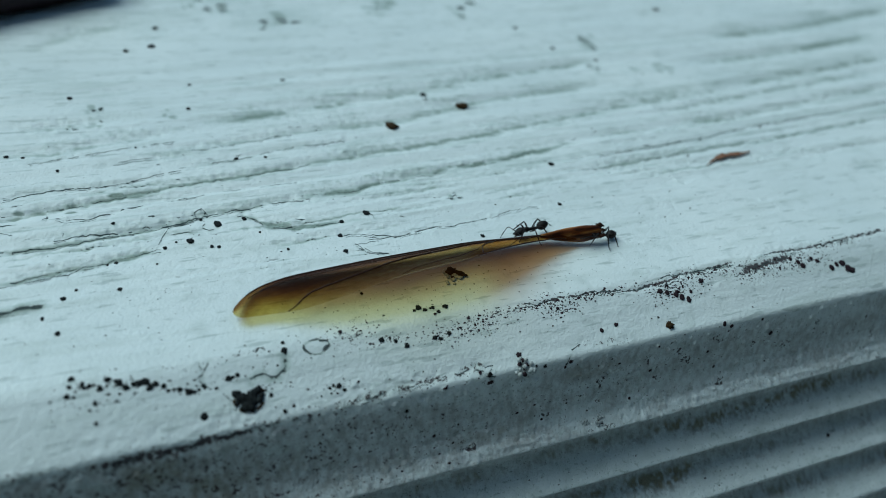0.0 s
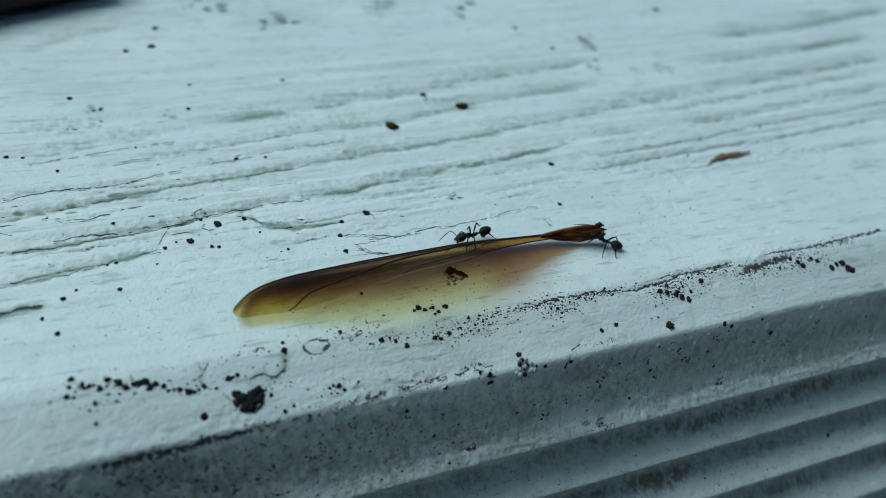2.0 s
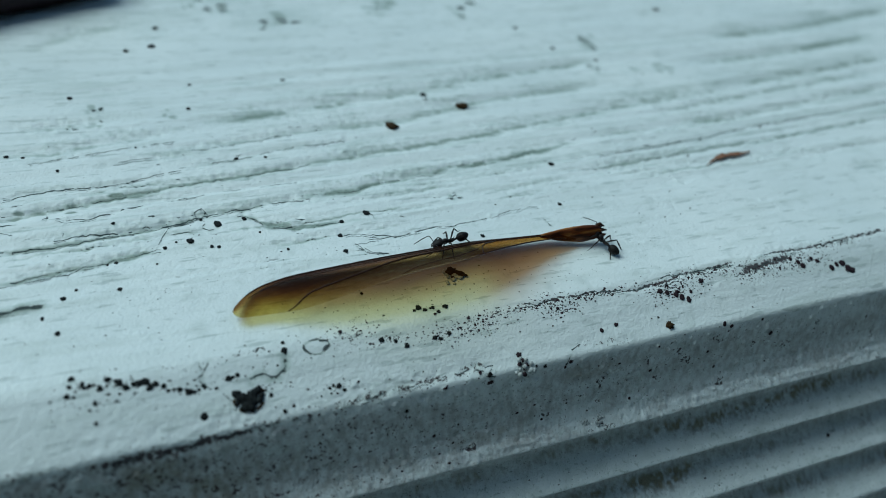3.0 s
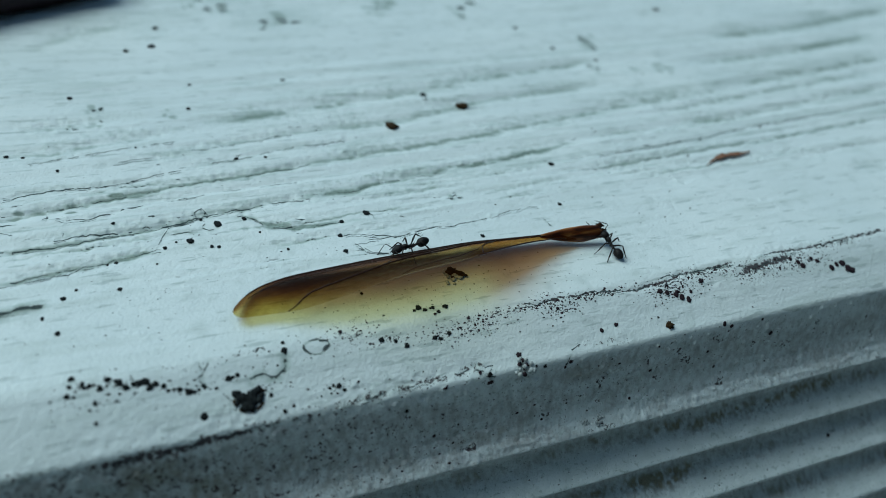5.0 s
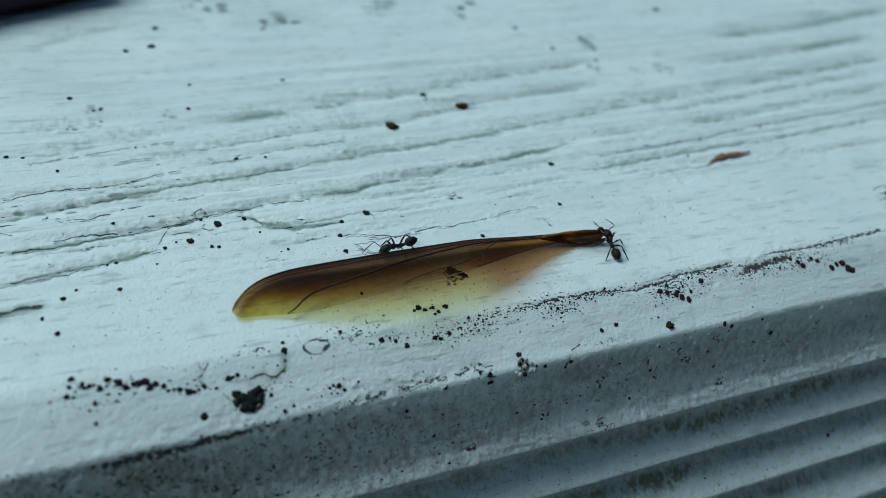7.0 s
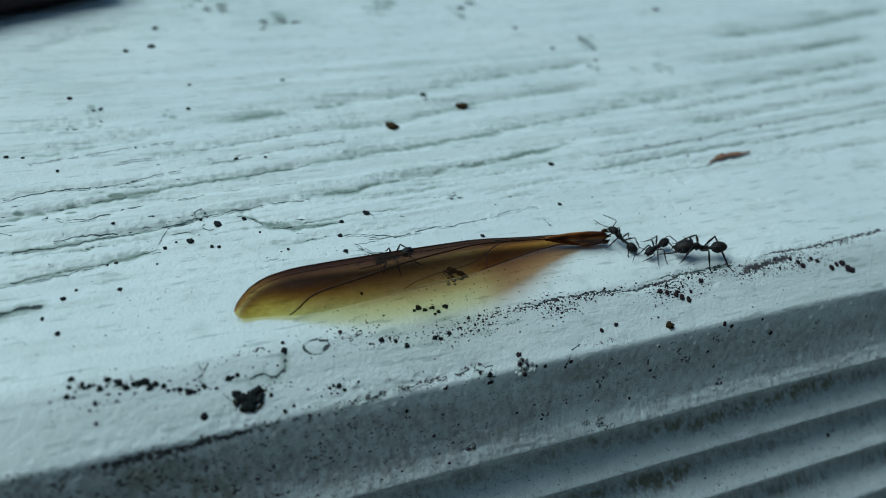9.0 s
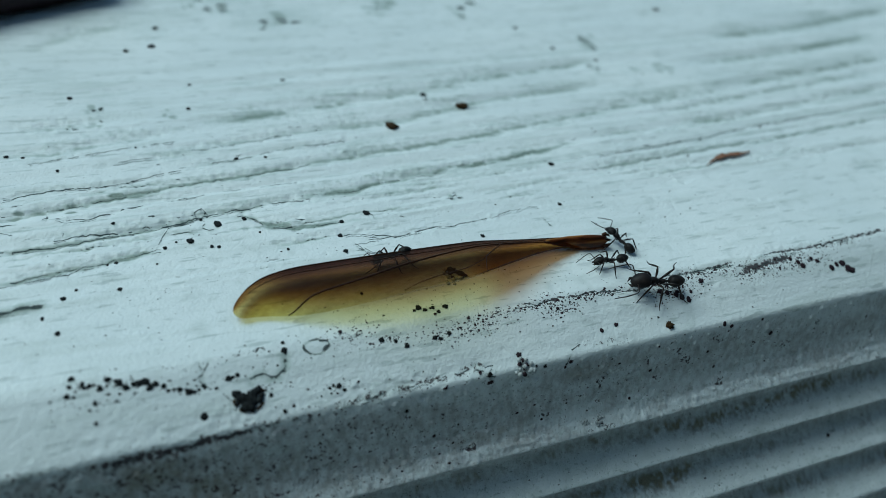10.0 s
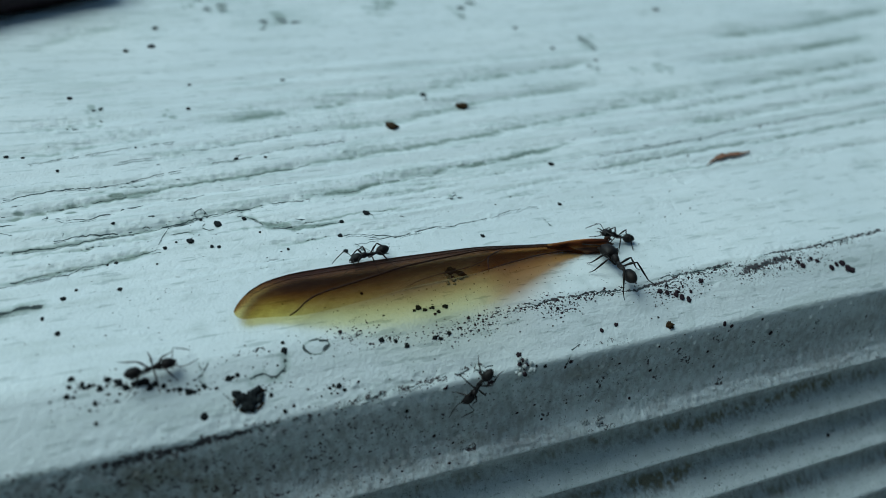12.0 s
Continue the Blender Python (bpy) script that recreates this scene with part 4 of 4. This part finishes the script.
SPOTS_CHAIN = [(-23.09, 0.54, 0.21), (-23.21, 1.03, 0.15), (-23.36, 1.52, 0.20), (-23.05, 1.62, 0.12), (-22.59, 0.98, 0.18), (-22.26, 1.18, 0.18), (-21.79, 1.40, 0.24), (-21.37, 0.99, 0.21), (-20.85, 1.29, 0.27), (-20.55, 1.61, 0.24), (-20.15, 1.50, 0.21), (-19.85, 1.51, 0.24), (-19.54, 1.51, 0.27), (-19.38, 1.86, 0.24), (-19.08, 1.73, 0.21), (-18.68, 1.95, 0.18), (-18.50, 2.24, 0.12), (-18.21, 2.23, 0.12), (-17.93, 2.29, 0.18), (-17.47, 2.52, 0.24), (-16.97, 2.50, 0.12), (-16.67, 2.44, 0.15), (-20.98, 1.17, 0.15), (-17.19, 2.58, 0.15), (-15.38, 2.20, 0.22), (-14.88, 2.11, 0.19), (-12.14, 1.23, 0.26), (-12.12, 0.69, 0.16), (-22.14, 3.20, 0.14), (-22.08, 2.17, 0.15)]
for x, s, r in SPOTS_CHAIN:
    lay("mould_spot", random.choice(MOULD_LUMPS), x, s, r * 0.8, "black mould spot in a beaded row", "mould spot", "beaded row of mould", random.uniform(0.9, 1.3), 0)
SPOTS_WHITE = [(-16.91, 4.01, 0.24), (-2.88, 0.11, 0.10), (-3.61, -0.11, 0.21), (-3.27, 0.17, 0.17), (-2.73, 0.10, 0.17), (-2.50, 0.50, 0.17), (-1.93, 0.19, 0.21), (-3.93, 0.06, 0.14), (-2.77, 0.63, 0.14), (-9.57, 3.88, 0.16), (-9.87, 3.78, 0.13), (-9.30, 4.14, 0.13), (-5.09, 2.32, 0.20), (-6.51, 1.69, 0.20), (-5.69, 1.92, 0.17), (-3.26, 2.18, 0.17), (-2.31, 2.07, 0.17), (-5.97, 1.65, 0.10), (-2.93, 2.31, 0.14), (-8.75, 0.67, 0.17), (-6.61, -2.19, 0.14), (-12.75, 4.63, 0.15), (-12.24, 4.42, 0.12), (-13.32, 3.60, 0.15), (-15.14, 2.18, 0.12)]
for x, s, r in SPOTS_WHITE:
    lay("mould_spot", random.choice(MOULD_LUMPS + PURPLE_LUMPS), x, s, r * 0.86, "dark mould spot near the board's edge", "mould spot", "mould spots on the edge", random.uniform(0.9, 1.4), 0)
SPOTS_CREST = [(13.12, 2.01, 0.19), (13.60, 2.18, 0.19), (14.22, 2.45, 0.19), (14.58, 2.68, 0.23), (15.03, 2.93, 0.23), (15.46, 2.42, 0.15), (16.61, 1.81, 0.20), (24.87, 1.44, 0.17), (25.40, 1.81, 0.21), (25.65, 2.13, 0.21), (26.69, 1.74, 0.17), (27.14, 2.00, 0.17), (28.15, 2.72, 0.25), (28.71, 2.54, 0.21), (29.28, 2.54, 0.25), (29.56, 3.00, 0.29), (29.89, 3.20, 0.25), (23.60, 1.97, 0.12), (7.79, 3.82, 0.15), (8.94, 3.64, 0.15), (17.04, 5.10, 0.19), (17.67, 5.40, 0.15), (20.40, 5.46, 0.16), (21.34, 6.67, 0.16)]
for x, s, r in SPOTS_CREST:
    lay("mould_crust", random.choice(PURPLE_LUMPS), x, s, r, "purple-brown mould crust on the board's crest", "mould crust", "mould crusts on the crest", random.uniform(0.9, 1.4), 0)
SPOTS_FACE = [(1.66, 4.24, 0.24), (-4.09, 8.69, 0.17), (-1.12, 4.84, 0.17), (-0.54, 5.10, 0.20), (-0.45, 5.60, 0.17), (-0.63, 5.64, 0.17), (-5.85, 6.35, 0.16), (5.02, 5.40, 0.18), (4.64, 5.72, 0.14), (12.21, 3.74, 0.11), (16.01, 7.11, 0.15), (11.36, 7.57, 0.15), (9.90, 9.41, 0.15), (16.80, 8.50, 0.16), (-2.90, 9.44, 0.10), (11.66, 5.68, 0.11), (28.82, 20.28, 0.22), (2.60, 5.18, 0.14), (3.20, 5.32, 0.17)]
for x, s, r in SPOTS_FACE:
    lay("mould_crust", random.choice(PURPLE_LUMPS + MOULD_LUMPS), x, s, r * 0.75, "dark mould crust on the shaded front of the board", "mould crust", "mould crusts on the front", random.uniform(0.9, 1.4), 0)


def brown_crumb(x, s, r, seed):
    ob = lay("brown_crumb", lump_mesh("brown_crumb", seed, BROWN, 0.45, 0.95, 3), x, s, r * 0.95, "dry brown crumb of dirt on the board", "crumb", "dirt crumbs", 1.25, 10, 0.4)
    return ob


for k, (x, s, r) in enumerate([(9.11, -24.12, 0.45), (1.68, -21.54, 0.43), (12.80, 4.45, 0.26)]):
    brown_crumb(x, s, r, 30 + k)


def rusty_flake(x, s):
    """A curled sliver of dead leaf."""
    bm = bmesh.new()
    rows = []
    for i in range(19):
        u = i / 18
        wide = 0.21 * math.sin(math.pi * u) ** 1.3 * (1 + 0.35 * math.sin(u * 21) + 0.25 * math.sin(u * 47)) + 0.03
        mid = Vector((-2.9 + 5.8 * u, 0.3 * math.sin(u * 5) - 0.2, 0.08 + 0.12 * math.sin(u * math.pi)))
        rows.append([bm.verts.new((mid + Vector((0.1 * q, wide * q, 0.1 * wide * (q * q) + 0.03 * math.sin(u * 40 + q * 3)))) * MM) for q in (-1, -0.5, 0, 0.5, 1)])
    for a, b in zip(rows, rows[1:]):
        for j in range(4):
            bm.faces.new((a[j], b[j], b[j + 1], a[j + 1]))
    ob = mesh_object("dry_flake", bm, RUST)
    solid = ob.modifiers.new("thickness", "SOLIDIFY")
    solid.thickness = 0.05 * MM
    p, n, down = on_board(x, s)
    ob.matrix_basis = pose(p.x * MM, p.y * MM, (p.z + 0.02) * MM, 0, 0, 15)
    return tagged(ob, "rust-brown dry sliver of leaf on the white board", "flake")


for x, s in [(28.94, -11.61)]:
    rusty_flake(x, s)


def burnt_patch(x, s, r):
    """A cluster of crusted black mould with a pale flaking rim."""
    p, n, down = on_board(x, s)
    root = tagged(new("mould_cluster"), "crusted black mould cluster with a pale flaking rim", "mould patch")
    across = Vector((1, 0, 0))
    root.matrix_basis = Matrix.Translation(p * MM) @ Matrix((across, n.cross(across), n)).transposed().to_4x4()
    rng = random.Random(8)
    bm = bmesh.new()
    for k in range(46):
        a, d = rng.uniform(2.4, 2 * math.pi + 0.8), r * (0.15 + 0.8 * rng.random())
        piece = lump(50 + k, 0.5, 0.5, 1)
        q = r * rng.uniform(0.2, 0.4)
        for v in piece.verts:
            v.co = v.co * q + Vector((d * math.cos(a), d * math.sin(a) * 0.9, 0.05))
        data = bpy.data.meshes.new("tmp")
        piece.to_mesh(data)
        piece.free()
        bm.from_mesh(data)
        bpy.data.meshes.remove(data)
    part("crust", scaled(bm, MM), MOULD, root, "black crumbly crust")
    bm = bmesh.new()
    for k in range(16):
        a = rng.uniform(-0.6, 3.4)
        piece = lump(90 + k, 0.3, 0.5, 1)
        for v in piece.verts:
            v.co = v.co * r * rng.uniform(0.12, 0.14) + Vector((r * 1.05 * math.cos(-a), r * 1.0 * math.sin(-a), 0.02))
        data = bpy.data.meshes.new("tmp")
        piece.to_mesh(data)
        piece.free()
        bm.from_mesh(data)
        bpy.data.meshes.remove(data)
    part("rim", scaled(bm, MM), BROWN, root)


for x, s, r in [(-14.49, 3.48, 0.77)]:
    burnt_patch(x, s, r)


def paint_blister(x, s, r, seed, dark):
    """Lifted paint crumbs round a dark hole."""
    p, n, down = on_board(x, s)
    root = tagged(new("paint_blister"), "burst blister of chalky white paint over a dark hole", "blister", "paint blisters")
    across = Vector((1, 0, 0))
    root.matrix_basis = Matrix.Translation(p * MM) @ Matrix((across, n.cross(across), n)).transposed().to_4x4()
    rng = random.Random(seed)
    for name, material, count, spread in (("paint_crumb", CHALK, 22, 1.1), ("hole", PURPLE, dark, 0.7)):
        for k in range(count):
            bm = lump(seed * 5 + k, 0.6, 0.5, 1)
            a, d, q = rng.uniform(0, 6.28), r * spread * rng.random(), r * (rng.uniform(0.16, 0.30) if name == "paint_crumb" else rng.uniform(0.16, 0.26))
            for v in bm.verts:
                v.co = v.co * q + Vector((d * math.cos(a), d * math.sin(a), q * 0.3))
            part(name, scaled(bm, MM), material, root)


for k, (x, s, r) in enumerate([(1.83, 5.09, 0.69), (-0.58, -2.27, 0.88), (25.87, 6.66, 0.29), (7.37, 10.33, 0.45), (6.31, 10.29, 0.29), (-10.81, 8.90, 0.19)]):
    paint_blister(x, s, r * (0.8 if k == 1 else 1.0), 4 + k, 12 if k == 0 else 2)
for x, s, r, turn in [(-0.30, -2.72, 0.30, -20), (0.10, -2.40, 0.26, -50)]:
    lay("dirt_crumb", lump_mesh("dirt_crumb", 60 + turn, BROWN, 0.4, 0.8, 3), x, s, r, "dark brown crumb of dirt in a paint blister", "crumb", "dirt crumbs", 1.7, turn, 0.3)


def speckle(name, patches, material, label, seed, flat=0.25):
    """Grains too small to count, strewn over patches (x, s, half length, half width, slope, count, size)."""
    rng = np.random.RandomState(seed)
    ico = lump(1, 1.0, 0.2, 1)
    base = np.array([v.co[:] for v in ico.verts])
    tris = np.array([[v.index for v in f.verts] for f in ico.faces])
    ico.free()
    verts, faces = [], []
    for x0, s0, hx, hs, slope, count, size in patches:
        for _ in range(count):
            a, b = rng.normal(0, 0.5, 2)
            x = x0 + a * hx
            s = s0 + slope * a * hx + b * hs
            r = size * rng.lognormal(0, 0.42)
            p, n, down = on_board(x, s)
            side = n.cross(Vector((1, 0, 0)))
            shape = base * np.array([r * rng.uniform(0.8, 1.7), r, r * flat])
            verts.append(np.array(p)[None] + shape[:, :1] * np.array([1, 0, 0]) + shape[:, 1:2] * np.array(side)[None] + (shape[:, 2:] + r * 0.05) * np.array(n)[None])
            faces.append(tris + len(base) * len(faces))
    data = bpy.data.meshes.new(name)
    data.from_pydata((np.concatenate(verts) * MM).tolist(), [], np.concatenate(faces).tolist())
    data.materials.append(material)
    data.polygons.foreach_set("use_smooth", [True] * len(data.polygons))
    return tagged(new(name, data), label, "specks", kind="stuff")


CREST_PATCHES = [(x, s, hx, hs, 0.0, int(n * 2.7), 0.031) for (x, s), (hx, hs, n) in zip(
    [(-1.37, 2.06), (1.94, 1.36), (5.30, 1.58), (8.58, 1.36), (14.14, 2.02), (17.37, 1.27), (21.60, 1.82), (25.84, 1.79), (29.81, 0.86), (33.70, 0.47), (0.21, 1.88), (-8.20, 0.90), (-6.03, 1.85)],
    [(3.0, 0.9, 75), (2.5, 0.35, 40), (2.0, 1.0, 130), (3.0, 0.4, 60), (2.6, 1.0, 130), (3.0, 0.6, 90), (2.5, 0.9, 80), (3.0, 0.8, 90), (3.5, 0.5, 60), (3.0, 0.4, 50), (1.6, 0.7, 30), (2.0, 0.9, 40), (2.0, 0.5, 25)])]
speckle("mould_grains", CREST_PATCHES, PURPLE, "fine purple-black mould grains along the board's crest", 21)
TOP_PATCHES = [(x, s, hx, hs, 0.0, int(n * 0.8), 0.028) for (x, s), (hx, hs, n) in zip(
    [(-22.51, 1.62), (-19.52, 1.80), (-14.16, 1.46), (-12.84, 4.35), (-4.89, -0.70), (1.14, -1.39), (-6.95, -6.26), (-17.66, -4.93), (7.27, -1.08), (18.42, -3.78), (30.50, -5.00), (-16.01, -10.80), (-22.17, -9.82), (-1.25, -11.66), (16.93, -9.44), (-20.94, -1.91)],
    [(3, 2, 45), (4, 1.0, 50), (4, 2, 60), (3, 1.5, 40), (6, 1.6, 90), (5, 1.5, 60), (6, 2, 40), (6, 3, 50), (6, 2, 60), (8, 3, 60), (8, 3, 40), (4, 2, 60), (6, 2, 50), (8, 4, 40), (8, 4, 40), (6, 3, 30)])]
TOP_PATCHES += [(x, s, 1.4, 0.3, 0.0, 20, 0.045) for x, s in [(-14.06, 0.93), (-13.56, 3.23), (-22.05, 2.32), (-9.57, 3.88)]]
TOP_PATCHES += [(x, s, 1.6, 0.35, 0.0, 12, 0.05) for x, s in [(-22.47, 1.07), (-21.40, 1.30), (-20.05, 1.59), (-18.42, 2.13), (-17.17, 2.46)]]
speckle("dirt_grains", TOP_PATCHES, MOULD, "fine black dirt grains scattered over the white paint", 22)
FACE_PATCHES = [(x, s, hx, hs, 0.0, int(n * 0.42), 0.033) for (x, s), (hx, hs, n) in zip(
    [(-9.86, 5.37), (-3.71, 5.00), (-19.06, 6.98), (-13.74, 7.05), (0.88, 7.84), (9.07, 7.24), (18.19, 6.56), (26.23, 7.33), (4.92, 8.01), (-6.55, 9.16), (13.80, 8.36), (-10.85, 3.81), (-17.43, 5.19)],
    [(4, 1.4, 110), (4, 0.9, 120), (6, 1.5, 120), (5, 2, 130), (6, 2, 110), (6, 2, 100), (8, 2, 90), (8, 1.5, 60), (6, 2, 80), (6, 2, 90), (8, 2, 70), (6, 1.2, 60), (6, 1.0, 60)])]
RIB_PATCHES = [(random.uniform(-8, 26), random.uniform(ARC[9] + 0.6, ARC[LIPS[3]]), 5.0, 0.9, 0.0, 14, 0.026) for _ in range(40)]
speckle("front_grains", FACE_PATCHES + RIB_PATCHES, PURPLE, "fine dark mould grains on the shaded front face", 23)


# ---- what moves ----
def stand(x, s, heading, lift=0.0, pitch=0.0):
    """The pose of an ant on the board at (x, s), with its heading in degrees from the board's length."""
    p, n, down = on_board(x, s)
    a = radians(heading)
    ahead = Vector((1, 0, 0)) * math.cos(a) - down * math.sin(a)
    side = n.cross(ahead).normalized()
    ahead = side.cross(n)
    m = Matrix((ahead, side, n)).transposed().to_4x4()
    return Matrix.Translation((p + n * lift) * MM) @ m @ pose(0, 0, 0, 0, pitch, 0)


def march(ant, rows, lift=0.0, pitch=0.0, stride=1.7, phase=0.0, restless=1.0):
    """Key an ant along rows (seconds, x, s, heading) and swing its legs with the way that it goes."""
    root, limbs = ant
    heads = np.degrees(np.unwrap(np.radians([r[3] for r in rows])))
    ts = np.array([r[0] for r in rows])
    xs, ss = np.array([r[1] for r in rows]), np.array([r[2] for r in rows])
    walk(root, [(float(t), stand(x, s, h, lift, pitch)) for t, x, s, h in zip(ts, xs, ss, heads)])
    times = np.arange(0, 12.01, 1 / 15)
    going = np.hypot(np.gradient(np.interp(times, ts, xs)), np.gradient(np.interp(times, ts, ss))) + np.abs(np.gradient(np.interp(times, ts, heads))) * 0.02
    way = np.cumsum(going) / stride * 2 * math.pi + phase
    for k, (limb, at, side, what, number) in enumerate(limbs):
        keys, before = [], None
        for t, w, g in zip(times, way, going):
            if what == "leg":
                swing = w + (0 if (number + (side > 0)) % 2 else math.pi)
                lifted = max(0.0, math.cos(swing)) * min(1.0, g * 8)
                yaw = 13 * math.sin(swing) * (1 if side > 0 else -1) * -1
                turn = pose(0, 0, 0, 11 * lifted * side, 0, yaw)
            else:
                turn = pose(0, 0, 0, 0, 14 * restless * math.sin(t * 5.1 + k * 2 + phase), 16 * restless * math.sin(t * 3.7 + k * 1.3 + phase))
            keys.append((float(t), Matrix.Translation(at) @ turn))
        walk(limb, keys)


def motions():
    # the wing is turned about its length and drawn to and fro by its root
    # rows: seconds, place of the tip in mm, then yaw, pitch and roll in degrees
    held = (-14.52, -1.27, 0.33, 1.88, -0.02, -14.3)
    turned = (-14.47, -0.90, 0.52, 0.96, 0.50, -3.4)
    eased_back = (-14.35, -0.95, 0.62, 0.41, 0.39, -0.6)
    flat = (-14.42, -1.07, 0.82, 0.18, 1.37, 2.1)
    lowered = (-14.38, -1.24, 0.62, -0.34, 1.21, -6.3)
    base = []
    for t, (x, y, z, yaw, pitch, roll_) in ((0.0, held), (1.5, held), (2.5, (-14.52, -1.27, 0.34, 1.95, -0.06, -14.6)), (3.2, held), (4.8, held), (6.4, held), (6.55, held), (6.8, (-14.49, -1.05, 0.42, 1.2, 0.2, -8.5)), (7.0, turned),
                                            (7.2, turned), (8.0, (-14.40, -0.94, 0.60, 0.6, 0.41, -3.0)), (8.8, eased_back), (9.1, eased_back), (9.5, (-14.4, -1.04, 0.75, 0.3, 0.8, -0.3)), (10.0, (-14.42, -1.07, 0.82, 0.2, 1.1, 0.6)),
                                            (10.5, flat), (11.0, flat), (11.4, (-14.42, -1.17, 0.78, -0.2, 1.2, -3.0)), (11.7, lowered), (12.0, lowered)):
        base.append((t, pose(x * MM, y * MM, z * MM, 0, 0, yaw) @ pose(0, 0, 0, 0, pitch, 0) @ pose(0, 0, 0, roll_)))
    walk(wing, base)
    march(ant_climber, [(0.0, 6.69, -5.27, -176), (0.5, 6.09, -5.40, -176), (1.0, 5.47, -5.41, -176), (1.5, 3.47, -5.39, -176), (2.0, 2.37, -5.57, -176), (2.5, 1.40, -5.37, -175), (3.0, 0.55, -5.31, -175), (4.0, -0.96, -5.25, -176), (5.0, -2.31, -5.34, -175),
                        (5.5, -2.62, -5.48, -175), (6.0, -3.19, -5.42, -175), (6.5, -2.93, -5.49, -175), (7.0, -3.06, -5.58, -175), (8.2, -3.45, -4.70, -175), (9.5, -3.78, -4.50, -175), (10.5, -3.95, -4.95, -175), (11.0, -4.21, -5.17, -175), (11.5, -4.68, -5.16, -175), (12.0, -5.20, -5.10, -175)], phase=1.0, pitch=7)
    march(ant_puller, [(0.0, 11.27, -3.50, -176), (1.5, 11.11, -2.96, 151), (2.5, 11.16, -2.85, 143), (3.0, 11.08, -2.84, 115), (4.0, 11.24, -2.65, 108), (5.0, 11.46, -2.47, 99), (5.5, 11.43, -2.45, 87), (6.5, 11.50, -2.57, 84), (7.0, 11.56, -2.49, 84), (7.2, 11.75, -2.76, 112),
                       (8.0, 12.07, -2.62, 111), (8.8, 12.37, -2.63, 107), (9.0, 12.56, -2.78, 114), (9.5, 12.43, -2.88, 104), (10.0, 12.36, -2.76, 113), (10.5, 12.53, -3.22, 116), (10.8, 12.42, -3.24, 137), (12.0, 12.32, -3.09, 167)], lift=0.05, pitch=-14, phase=2.0, restless=0.5)
    far = [(0.0, 62.0, -4.5, 165), (6.4, 60.0, -4.5, 165)]
    march(ant_scout, far + [(7.1, 36.76, -2.56, 159), (7.2, 34.50, -3.04, 158), (7.7, 26.0, -2.6, 175), (8.3, 18.0, -2.0, 190), (8.8, 14.76, -1.54, -155), (9.0, 14.67, -1.30, -158), (9.2, 13.93, -0.44, -172), (9.5, 12.09, -0.46, 180), (9.8, 11.27, -1.00, 174), (10.0, 10.52, -0.80, 177), (10.2, 8.50, -1.09, 174),
                            (10.4, 6.84, -0.76, -179), (10.5, 5.64, -0.34, -174), (10.6, 4.17, -0.24, -173), (10.8, 1.92, 0.26, -170), (11.0, 0.27, 1.33, -180), (11.2, -0.77, 1.71, 155), (11.5, -0.88, 1.69, 155), (11.6, -1.01, 1.85, 158), (11.7, -0.94, 2.11, -174), (11.8, -0.50, 3.23, -146), (11.9, -0.80, 4.05, -140), (12.0, -1.62, 5.35, -133)], phase=0.4)
    march(ant_soldier, [(0.0, 70.0, -3.5, 170), (6.8, 66.0, -3.5, 170), (7.6, 42.0, -2.6, 178), (8.3, 24.0, -1.6, 172), (8.8, 18.01, -0.63, 164), (9.0, 17.75, -0.27, 167), (9.2, 16.98, 0.13, 174), (9.5, 16.56, 0.54, 171), (9.8, 14.47, 1.33, 175), (10.0, 12.85, 1.53, 170), (10.2, 11.81, 1.29, 147),
                              (10.5, 11.28, 0.83, 135), (10.8, 10.15, 0.22, 115), (11.0, 10.12, 0.31, 109), (11.5, 10.27, 0.29, 106), (12.0, 10.67, -0.04, 94)], stride=2.4)
    march(ant_late, [(0.0, -52.0, 2.0, 0), (10.6, -48.0, 2.0, 0), (11.1, -36.0, 1.6, 2), (11.4, -25.25, 1.37, 6), (11.5, -24.68, 1.00, 14), (11.6, -22.97, -0.43, 23), (11.7, -22.56, -0.36, 22), (11.8, -21.14, -0.13, -1), (11.9, -21.00, 0.37, 1), (12.0, -19.19, 1.09, 6)], phase=0.9)


motions()
